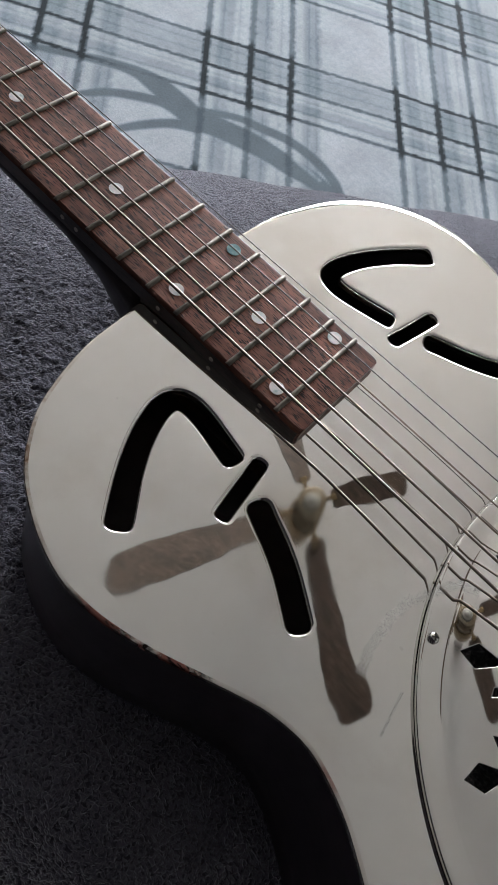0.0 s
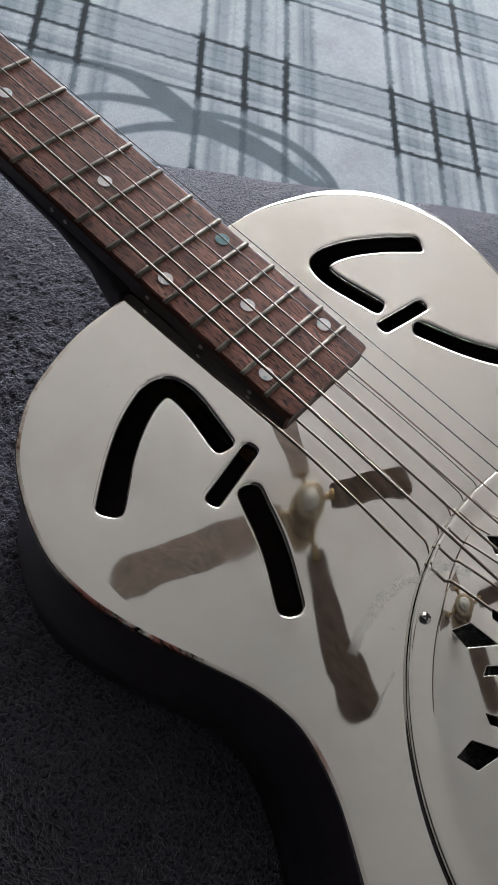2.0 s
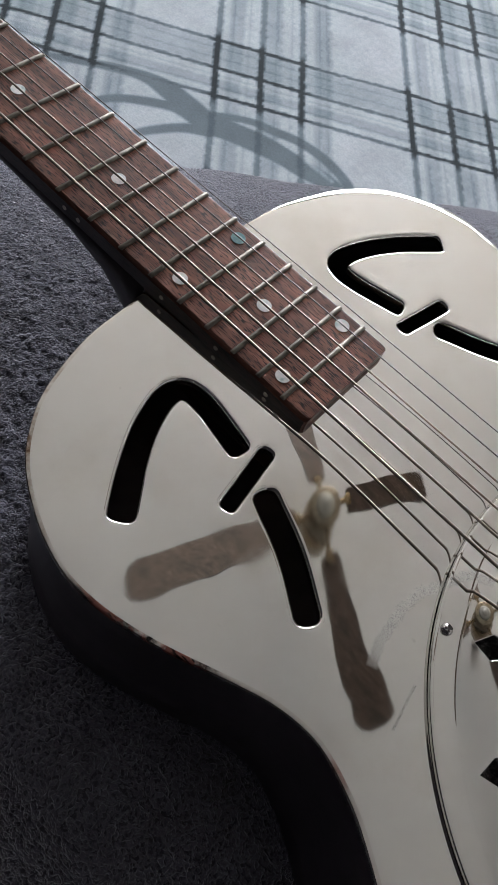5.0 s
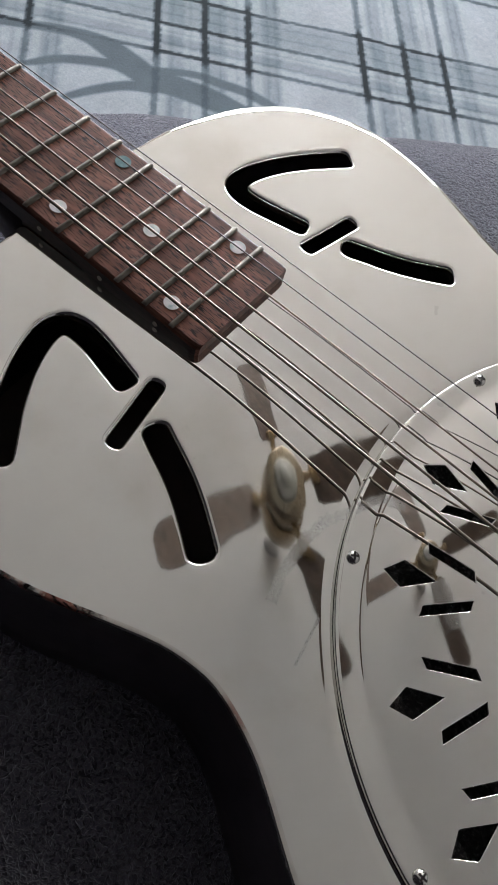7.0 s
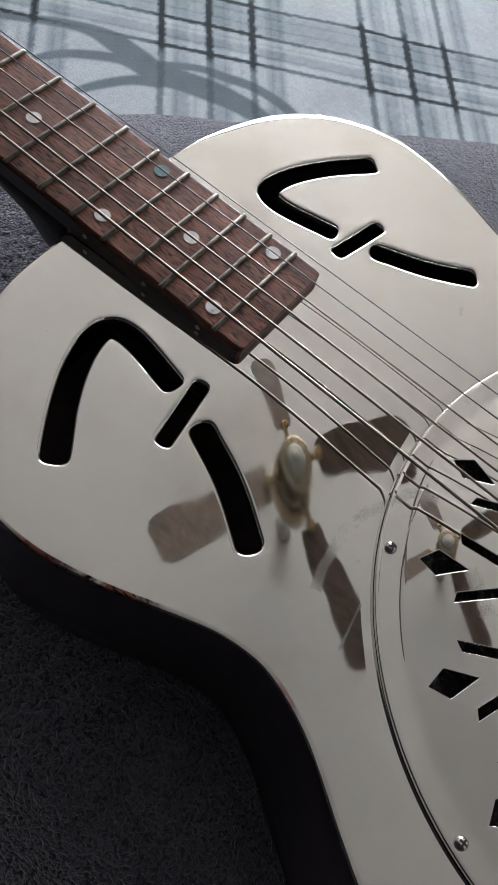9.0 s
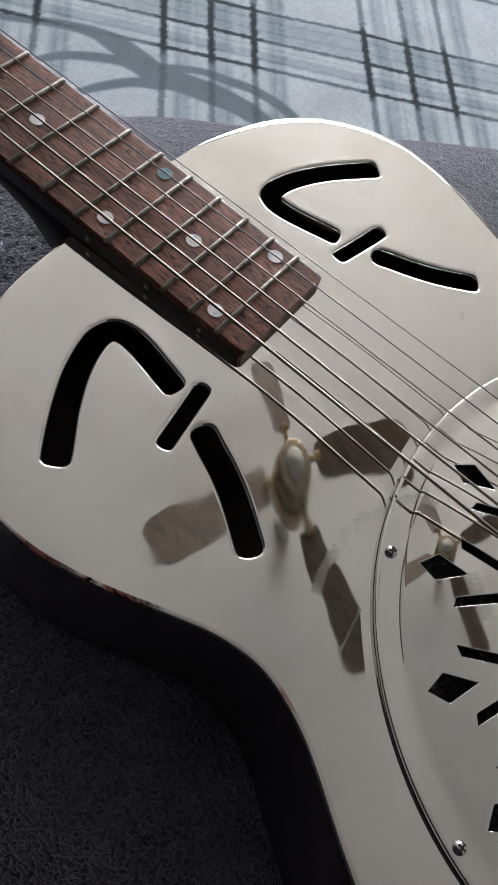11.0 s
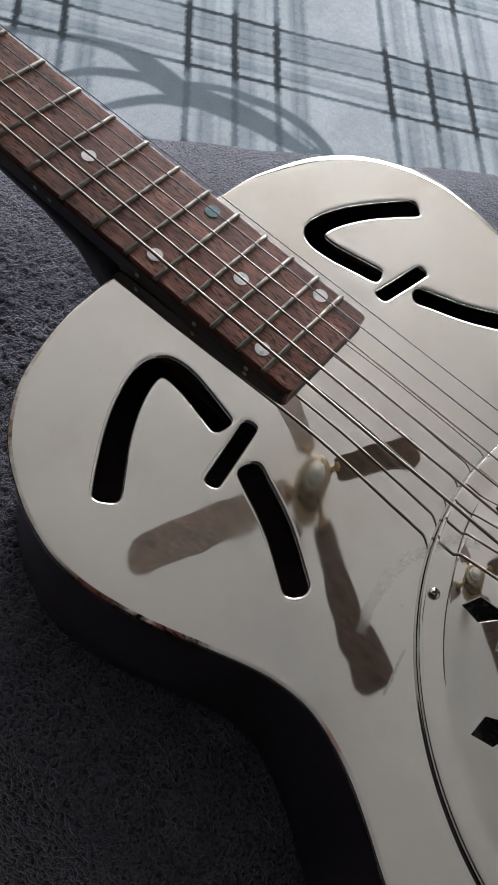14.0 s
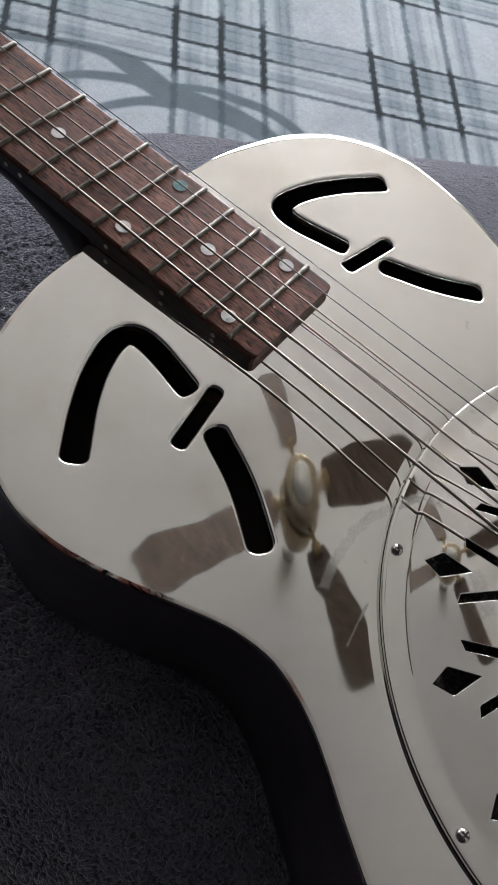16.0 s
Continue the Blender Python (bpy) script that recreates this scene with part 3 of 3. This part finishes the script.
me.from_pydata(verts.tolist(), [], quads.tolist())
me.update()
attr = me.color_attributes.new("print", "FLOAT_COLOR", "POINT")
v = np.clip(val, 0.03, 1).reshape(-1)
dk = np.clip((0.45 - v) / 0.35, 0, 1)
rgba = np.stack([v * (0.91 - 0.16 * dk), v * (0.985 + 0.0 * dk), v * (1.06 + 0.08 * dk), np.ones_like(v)], -1).astype(np.float32)
attr.data.foreach_set("color", rgba.ravel())
me.materials.append(PLAID)
for p in me.polygons:
    p.use_smooth = True
tagged(new("plaid_rug", me), "pale grey plush rug printed with dark plaid and branches", "rug")

# ---- ottoman under a grey fleece throw ----
E_A = radians(44.5)
EX, EN = Vector((math.cos(E_A), math.sin(E_A))), Vector((-math.sin(E_A), math.cos(E_A)))
OT_N, OT_E, HALF_N, HALF_E, RND, OT_Z = 0.056 - 0.42, 0.27, 0.42, 0.56, 0.26, 0.370
O_C = EX * OT_E + EN * OT_N
bm = bmesh.new()
box(bm, -HALF_E + 0.14, HALF_E - 0.14, -HALF_N + 0.14, HALF_N - 0.14, 0.05, OT_Z - 0.045, 0.05, 4)
bm.transform(Matrix.Translation((O_C.x, O_C.y, 0)) @ Matrix.Rotation(E_A, 4, "Z"))
ottoman = thing("ottoman", "low upholstered ottoman hidden under a grey fleece throw", "ottoman")
part("cushion", bm, CORE, ottoman)
for sx in (-1, 1):
    for sy in (-1, 1):
        bm = bmesh.new()
        box(bm, -0.03, 0.03, -0.03, 0.03, 0.0, 0.06, 0.004)
        bm.transform(Matrix.Translation((O_C.x, O_C.y, 0)) @ Matrix.Rotation(E_A, 4, "Z") @ Matrix.Translation((sx * (HALF_E - 0.22), sy * (HALF_N - 0.22), 0)))
        part("leg", bm, NECK, ottoman)


def throw_point(p, q):
    ip, iq = HALF_E - RND, HALF_N - RND
    cp, cq = max(-ip, min(ip, p)), max(-iq, min(iq, q))
    dp, dq = p - cp, q - cq
    d = math.hypot(dp, dq)
    if d < 1e-9:
        x, y, z, nrm = p, q, OT_Z, Vector((0, 0, 1))
    else:
        ux, uy = dp / d, dq / d
        if d < RND * math.pi / 2:
            t = d / RND
            x, y, z = cp + ux * RND * math.sin(t), cq + uy * RND * math.sin(t), OT_Z - RND * (1 - math.cos(t))
            nrm = Vector((ux * math.sin(t), uy * math.sin(t), math.cos(t)))
        else:
            h = d - RND * math.pi / 2
            x, y, z = cp + ux * RND, cq + uy * RND, OT_Z - RND - h
            nrm = Vector((ux, uy, 0))
    wx, wy = O_C.x + EX.x * x + EN.x * y, O_C.y + EX.y * x + EN.y * y
    fold = 0.005 * noise.noise(Vector((p * 5, q * 7, 3.0))) + 0.003 * noise.noise(Vector((p * 14, q * 11, 8.0)))
    hang = max(0.0, min(1.0, (d - RND) / 0.2))
    fold += hang * 0.022 * math.sin((p if abs(dq) > abs(dp) else q) * 26 + 2.5 * noise.noise(Vector((p * 3, q * 3, 0))))
    under = max(abs(wx - 0.6) - 0.25, abs(wy) - 0.14, 0.0)
    fold *= min(1.0, 0.15 + under / 0.12)
    pile = 0.0005 * noise.noise(Vector((p * 90, q * 90, 0.5))) + 0.0009 * noise.noise(Vector((p * 560, q * 560, 2.5)))
    co = Vector((wx, wy, z)) + Vector((EX.x * nrm.x + EN.x * nrm.y, EX.y * nrm.x + EN.y * nrm.y, nrm.z)) * (fold + pile)
    sag = max(0.0, -0.165 - wy)
    co.z -= 1.0 * sag * sag / (sag + 0.05)
    co.z = max(co.z, 0.012)
    return co


def axis_steps(half, lo, hi, fine, coarse):
    out, x = [], -half
    while x < half:
        out.append(x)
        x += fine if lo < x < hi else coarse
    return out + [half]


DROP = 0.27
ps = axis_steps(HALF_E + DROP, -0.50, 0.36, 0.00115, 0.03)
qs = axis_steps(HALF_N + DROP, -0.12, 0.44, 0.00115, 0.03)
verts = [throw_point(p, q) for q in qs for p in ps]
w = len(ps)
quads = [(j * w + i, j * w + i + 1, (j + 1) * w + i + 1, (j + 1) * w + i) for j in range(len(qs) - 1) for i in range(w - 1)]
me = bpy.data.meshes.new("fleece_throw")
me.from_pydata(verts, [], quads)
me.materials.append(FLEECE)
for p in me.polygons:
    p.use_smooth = True
tagged(new("fleece_throw", me), "dark grey plush fleece throw draped over the ottoman under the guitar", "throw blanket")

# ---- the guitar ----
SCALE, ZF = 0.635, 0.465
BODY_Y = -0.0008
guitar = thing("resonator_guitar", "nickel-topped resonator guitar with rosewood fingerboard lying on grey fleece", "guitar")


def fret_x(n):
    return SCALE * (1 - 2 ** (-n / 12))


def board_w(x):
    return 0.0440 + (x / 0.435) * 0.0095


# slight pressed unevenness of the sheet below the board's end
POWERS = [(i, d - i) for d in (1, 2, 3, 4) for i in range(d + 1)]
UNEVEN = (0.87, 0.254, 0.201, -2.071, -0.503, 0.334, -0.214, -0.848, 1.132, 0.385, 0.596, -0.391, 1.819, 0.191)


CV_X, CV_Y, CV_R, CV_TURN = 0.6282, 0.0007, 0.1208, radians(2.6)


def top_z(x, y):
    """The gently arched metal top, turned down in a gutter round the cover plate."""
    r = np.hypot(x - CV_X, y - CV_Y)
    gutter = 0.00043 * np.clip((0.1265 - r) / 0.0042, 0, 1) ** 2
    u = np.clip(x - 0.48, -0.14, 0.30)
    v = np.clip(y - BODY_Y, -0.2, 0.2)
    uc, vc = np.clip(u, -0.14, 0.10), np.clip(v, -0.12, 0.12)
    t = np.clip((x - 0.45) / 0.12, 0, 1)
    fade = 1 - t * t * (3 - 2 * t)
    u = np.minimum(u, 0.03)
    uc = np.minimum(uc, 0.03)
    bulge = 0.30 * u ** 2 / 2 - 3.0 * uc ** 3 / 6 + (0.55 * v ** 2 / 2 - 80.0 * vc ** 4 / 12) * fade
    p, q = (x - 0.47) / 0.06, (y + 0.06) / 0.06
    wave = sum(c * p ** i * q ** j for c, (i, j) in zip(UNEVEN, POWERS))
    return ZF - 0.0050 - bulge - gutter + 0.001 * wave * np.exp(-(p * p + q * q) / 1.28)


half_body = [(350.5, 0), (351, 22), (352, 38), (353, 55), (357, 73), (363, 89), (373, 103), (382, 111), (392, 117), (403, 122), (416, 125.6), (428, 126), (440, 124.5), (456, 120.5), (474, 114.3), (483, 111.2), (493, 108.2), (503, 106.8), (512, 107), (522, 109.8), (533, 114.5), (543, 120.5), (556, 129.2), (570, 138), (592, 151), (628, 165), (670, 177), (715, 181), (760, 176), (800, 155), (828, 118), (841, 65), (845, 0)]
loop = [(x, y + 3.4 * max(0.0, 1 - ((x - 393) / 38) ** 2)) for x, y in half_body] + [(x, -y) for x, y in half_body[-2:0:-1]]
EDGE_R, SIDE_H = 0.0017, 0.083
outline = spline([(x / 1000, y / 1000 + BODY_Y) for x, y in loop], True, 0.004)


def inset(p, d):
    t = np.roll(p, -1, 0) - np.roll(p, 1, 0)
    t /= np.linalg.norm(t, axis=1)[:, None]
    s = 1 if area2(p) > 0 else -1
    return p + s * d * np.stack([-t[:, 1], t[:, 0]], 1)


HOOK = [(413.6, 97.0, 4.45), (408.9, 90.6, 4.4), (403, 81.9, 4.2), (396.8, 70.7, 4.1), (392.8, 60.1, 4.0), (391.6, 52.2, 3.95), (393.6, 47.4, 3.95), (398.3, 45.7, 3.95), (405, 46.0, 3.95), (412, 47.4, 3.9), (424, 50.2, 3.85)]
SLOT = [(433.4, 44.1, 2.6), (435.6, 56.5, 2.6), (437.6, 68.5, 2.6)]
LOW = [(445.5, 57.1, 4.2), (450.2, 59.3, 4.2), (460.2, 63.7, 4.2), (470.1, 69.3, 4.2), (481, 76.9, 4.2)]
HOLE_Y, LIP = 0.0006, 0.0018
sound_holes = []
for side in (1, -1):
    for pts in (HOOK, SLOT, LOW):
        line = list(pts)
        if side == -1 and pts is LOW:
            line[-1] = (483.1, 78.4, 4.2)
        elif side == -1 and pts is HOOK:
            line[0] = (414.2, 97.9, 4.45)
        lp = stroke([(x / 1000, side * (y + 1.0) / 1000, (h + 0.20) / 1000) for x, y, h in line], 3.0 if pts is HOOK else 2.35) + [0, HOLE_Y + (0.0007 if pts is HOOK else 0.0)]
        sound_holes.append(inset(lp, -LIP))
well = np.array([(CV_X + (CV_R - 0.012) * math.cos(a), CV_Y + (CV_R - 0.012) * math.sin(a)) for a in np.linspace(0, 2 * math.pi, 160, endpoint=False)])


def edge_roll(p):
    return EDGE_R * (1 + (0.3 + 1.7 * (1 - smoothstep(0.40, 0.44, p[:, 0]))) * smoothstep(0.03, 0.09, p[:, 1]))


gx, gy = np.meshgrid(np.arange(0.345, 0.85, 0.0045), np.arange(-0.185, 0.19, 0.0045))
plain_grid = np.stack([gx.ravel() + 1.3e-5, gy.ravel() + 0.7e-5], 1)
reach = np.hypot(plain_grid[:, 0] - CV_X, plain_grid[:, 1] - CV_Y)
plain_grid = plain_grid[(reach < 0.1195) | (reach > 0.1300)]
gutter_rings = np.array([(CV_X + r * math.cos(2 * math.pi * (k + 0.5) / 380), CV_Y + r * math.sin(2 * math.pi * (k + 0.5) / 380)) for r in np.arange(0.1210, 0.1290, 0.0008) for k in range(380)])
sheet_metal("top_plate", inset(outline, edge_roll(outline)[:, None]), sound_holes + [well], top_z, 0.0045, LIP, 0.0018, edge_roll(outline), 0.001, NICKEL, guitar, "polished nickel top with cut sound holes", np.concatenate([plain_grid, gutter_rings]), NICKEL_EDGE)

# side band, with a slight flare at the edges
bm = bmesh.new()
rows = []
flip = outline if area2(outline) > 0 else outline[::-1]
roll = edge_roll(flip)
inner = inset(flip, roll[:, None])
zt = top_z(inner[:, 0], inner[:, 1]) - 0.64 * roll
for k, (off, f) in enumerate(((0.0, 0.0), (0.0004, 0.02), (0.0012, 0.2), (0.0015, 0.5), (0.001, 0.8), (0.0, 0.97), (0.003, 1.0))):
    lp = inset(flip, off)
    rows.append([bm.verts.new((p[0], p[1], (1 - f) * (z - 0.0008) + f * (ZF - 0.0105 - SIDE_H))) for p, z in zip(lp, zt)])
for a, b in zip(rows, rows[1:]):
    for i in range(len(a)):
        j = (i + 1) % len(a)
        bm.faces.new((b[i], b[j], a[j], a[i]))
bm.faces.new(rows[-1][::-1])
part("side_and_back", bm, LACQUER, guitar, "smooth blackened metal side and back")
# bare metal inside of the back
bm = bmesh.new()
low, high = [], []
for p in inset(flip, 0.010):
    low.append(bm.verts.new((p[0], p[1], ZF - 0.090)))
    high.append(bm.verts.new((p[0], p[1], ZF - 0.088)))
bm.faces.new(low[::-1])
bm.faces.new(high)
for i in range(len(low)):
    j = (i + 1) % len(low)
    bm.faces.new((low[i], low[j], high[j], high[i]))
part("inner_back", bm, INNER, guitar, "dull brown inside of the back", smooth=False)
# inner stick
bm = bmesh.new()
box(bm, 0.36, 0.84, -0.02, 0.022, ZF - 0.06, ZF - 0.024, 0.002)
part("neck_stick", bm, STICK, guitar)


# cover plate
def cover_z(x, y):
    r = np.hypot(x - CV_X, y - CV_Y)
    dome = 0.00025 + 1.65 * (0.0570 ** 2 - np.clip(r - 0.055, 0, 1) ** 2)
    dome = np.where(r < 0.1120, dome, 40.0 * np.clip(0.1145 - r, 0, 1) ** 2)
    return ZF - 0.0051 + 0.0020 + dome


cover_holes = []
for i in range(16):
    a = math.pi + CV_TURN + 2 * math.pi * i / 16
    rd, sd = np.array([math.cos(a), math.sin(a)]), np.array([-math.sin(a), math.cos(a)])
    c = np.array([CV_X, CV_Y])
    kite = [(0.1084, 0.0), (0.1020, 0.0050), (0.0906, 0.0), (0.1020, -0.0050)]
    cover_holes.append(np.array([c + rd * r + sd * s for r, s in kite]))
    for sg in (1, -1):
        o, inn = c + rd * 0.0950 + sd * sg * 0.0108, c + rd * 0.0787 + sd * sg * 0.0048
        d = (inn - o) / np.linalg.norm(inn - o)
        nn = np.array([-d[1], d[0]]) * 0.0019
        sk = d * 0.0011 * sg
        cover_holes.append(np.array([o + nn + sk, inn + nn + sk, inn - nn - sk, o - nn - sk]))
dense = []
for h in cover_holes:
    q = []
    for i in range(len(h)):
        p0, p1 = h[i], h[(i + 1) % len(h)]
        for t in np.linspace(0.04, 0.96, 7):
            q.append(p0 + (p1 - p0) * t)
    dense.append(np.array(q))
rings = [(r, 260) for r in np.arange(0.1155, 0.1200, 0.0012)] + [(r, 420) for r in np.arange(0.1110, 0.1151, 0.0005)] + [(r, 260) for r in np.arange(0.1035, 0.1105, 0.0015)] + [(r, 180) for r in np.arange(0.07, 0.1030, 0.003)] + [(r, 80) for r in np.arange(0.006, 0.07, 0.006)]
polar = np.array([(CV_X + r * math.cos(2 * math.pi * (k + 0.5) / n), CV_Y + r * math.sin(2 * math.pi * (k + 0.5) / n)) for r, n in rings for k in range(n)])
rim = np.array([(CV_X + CV_R * math.cos(a), CV_Y + CV_R * math.sin(a)) for a in np.linspace(0, 2 * math.pi, 260, endpoint=False)])
sheet_metal("cover_plate", rim, dense, cover_z, 0.0024, 0.0004, 0.0010, 0.0012, 0.0012, NICKEL_COVER, guitar, "domed nickel cover plate with diamond and slit holes", polar)
bm = bmesh.new()
lathe(bm, [(0.1110, -0.009), (0.105, -0.0088), (0.09, -0.0095), (0.07, -0.008), (0.03, -0.004), (0.0, -0.003)], (CV_X, CV_Y, ZF), 96)
part("resonator_cone", bm, CONE, guitar, "dark speckled cone beneath the cover plate")


def screw(x, y, z, r, turn):
    bm = bmesh.new()
    lathe(bm, [(r, -0.001), (r, 0.0004), (r * 0.85, 0.0012), (r * 0.45, 0.0018), (0.0, 0.002)], (0, 0, 0), 24)
    s = part("screw", bm, SCREW, guitar)
    s.matrix_basis = pose(x, y, z, 0, 0, turn)
    # no slot is cut: a dark raised cross imitates the shade in it
    bm = bmesh.new()
    box(bm, -r * 0.6, r * 0.6, -r * 0.13, r * 0.13, 0.0012, 0.00215)
    box(bm, -r * 0.13, r * 0.13, -r * 0.6, r * 0.6, 0.0012, 0.00218)
    part("slot_shade_cross", bm, NECK, s, smooth=False)


for i in range(8):
    a = math.pi + radians(24.6) + i * math.pi / 4
    x, y = CV_X + 0.1182 * math.cos(a), CV_Y + 0.1182 * math.sin(a)
    screw(x, y, float(cover_z(np.array(x), np.array(y))), 0.0022, 35 + 50 * i)

# fingerboard
BOARD_END, BT = 0.4360, 0.0080
bm = bmesh.new()
stations = [0.0, 0.1, 0.2, 0.3, 0.4, BOARD_END - 0.0035, BOARD_END - 0.001, BOARD_END]
cut = [0, 0, 0, 0, 0, 0, 0.0004, 0.0015]
secs = []
for x, c in zip(stations, cut):
    h = board_w(x) / 2 - c
    secs.append([bm.verts.new((x, y, z)) for y, z in ((-h, ZF - BT), (-h, ZF - 0.0011), (-h + 0.0008, ZF - 0.0004), (-h + 0.0018, ZF), (0, ZF + 0.0002), (h - 0.0014, ZF), (h - 0.0008, ZF - 0.00025), (h, ZF - 0.0011), (h, ZF - BT))])
for a, b in zip(secs, secs[1:]):
    for k in range(8):
        bm.faces.new((a[k], b[k], b[k + 1], a[k + 1]))
    bm.faces.new((a[8], b[8], b[0], a[0]))
bm.faces.new(secs[0])
bm.faces.new(secs[-1][::-1])
bmesh.ops.recalc_face_normals(bm, faces=bm.faces[:])
board = part("fingerboard", bm, ROSEWOOD, guitar, "worn open-pored rosewood fingerboard", smooth=False)
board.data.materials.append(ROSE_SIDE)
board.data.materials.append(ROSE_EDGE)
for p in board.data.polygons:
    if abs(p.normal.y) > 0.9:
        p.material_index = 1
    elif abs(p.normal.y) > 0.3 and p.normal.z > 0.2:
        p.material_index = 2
# fretwire
for n in range(1, 20):
    x, h = fret_x(n), board_w(fret_x(n)) / 2 - 0.0004
    bm = bmesh.new()
    sec = [(-0.00125, 0.0), (-0.0011, 0.0006), (-0.0006, 0.00105), (0.0, 0.0012), (0.0006, 0.00105), (0.0011, 0.0006), (0.00125, 0.0)]
    ends = []
    for y, low in ((-h, 0.0006), (-h + 0.001, 0.0), (h - 0.001, 0.0), (h, 0.0006)):
        ends.append([bm.verts.new((x + 0.86 * dx, y, ZF + 0.0001 + max(dz - low, 0.0))) for dx, dz in sec])
    for a, b in zip(ends, ends[1:]):
        for k in range(6):
            bm.faces.new((a[k], a[k + 1], b[k + 1], b[k]))
    bm.faces.new(ends[0])
    bm.faces.new(ends[-1][::-1])
    bmesh.ops.recalc_face_normals(bm, faces=bm.faces[:])
    part("fret", bm, FRET, board)
# inlays
for n, offs in ((3, (0,)), (5, (0,)), (7, (0,)), (9, (0,)), (12, (0,)), (15, (0.018, -0.0165)), (17, (0.0008,)), (19, (0.0192, -0.0182))):
    x = (fret_x(n) + fret_x(n - 1)) / 2
    for y in offs:
        bm = bmesh.new()
        lathe(bm, [(0.0, 0.0), (0.0031, 0.0), (0.0031, 0.00032), (0.0, 0.00032)], (x, y, ZF), 28)
        part("inlay_dot", bm, ABALONE if n == 15 and y > 0 else PEARL, board, "abalone inlay dot" if n == 15 and y > 0 else "pearl inlay dot", smooth=False)
    for d in ((-0.004, 0.004) if n == 12 else (0.0,)):
        bm = bmesh.new()
        lathe(bm, [(0.0, 0.0), (0.0010, 0.0), (0.0010, 0.0004), (0.0, 0.0004)], (0, 0, 0), 14)
        bm.transform(Matrix.Translation((x + d, -board_w(x) / 2 + 0.0001, ZF - 0.0045)) @ Matrix.Rotation(radians(90), 4, "X"))
        part("side_dot", bm, SIDE_DOT, board, smooth=False)

# neck under the board, swelling into the heel
bm = bmesh.new()
secs = []
for x, dep in ((0.0, 0.012), (0.1, 0.0125), (0.2, 0.013), (0.27, 0.0145), (0.305, 0.019), (0.325, 0.030), (0.338, 0.048), (0.345, 0.066), (0.3495, 0.072)):
    h = board_w(x) / 2 - 0.0004
    row = []
    for k in range(17):
        a = math.pi * k / 16
        row.append(bm.verts.new((x, -h * math.cos(a), ZF - BT - 0.0002 - dep * math.sin(a) ** 0.8)))
    secs.append(row)
for a, b in zip(secs, secs[1:]):
    for k in range(16):
        bm.faces.new((a[k], a[k + 1], b[k + 1], b[k]))
    bm.faces.new((a[16], a[0], b[0], b[16]))
bm.faces.new(secs[0][::-1])
bm.faces.new(secs[-1])
bmesh.ops.recalc_face_normals(bm, faces=bm.faces[:])
part("neck", bm, NECK, guitar, "dark lacquered neck and heel")
bm = bmesh.new()
box(bm, 0.3505, BOARD_END - 0.0006, -0.0255, 0.0255, ZF - 0.0165, ZF - BT - 0.0001, 0.0003)
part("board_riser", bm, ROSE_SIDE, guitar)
bm = bmesh.new()
box(bm, -0.005, -0.0003, -0.0218, 0.0218, ZF - BT, ZF + 0.002, 0.0006)
part("nut", bm, BONE, guitar)
bm = bmesh.new()
box(bm, -0.19, -0.006, -0.036, 0.036, ZF - 0.022, ZF - 0.007, 0.003)
part("headstock", bm, NECK, guitar)

# bridge and strings
bm = bmesh.new()
box(bm, SCALE - 0.003, SCALE + 0.004, -0.034, 0.034, ZF + 0.0035, ZF + 0.0097, 0.001)
part("saddle", bm, BONE, guitar)
bm = bmesh.new()
box(bm, 0.83, 0.8455, -0.03, 0.032, ZF - 0.012, ZF - 0.004, 0.0015)
part("tailpiece", bm, NICKEL_SIDE, guitar)
NUT_S, SADDLE_S = 0.0163, 0.0252
for i, r in enumerate((0.00066, 0.00055, 0.00045, 0.00036, 0.00028, 0.00023)):
    f = -1 + 2 * i / 5
    y0, y1 = f * NUT_S + 0.0008, f * SADDLE_S - 0.0002
    lift = 0.0005 * (1 - f)
    bm = bmesh.new()
    tube(bm, [(-0.004, y0, ZF + 0.0024), (SCALE, y1, ZF + 0.0098 + lift), (0.835, y1 * 0.9, ZF - 0.002)], r)
    part("string", bm, BRONZE if i < 4 else STEEL, guitar, "wound string" if i < 4 else "plain steel string")
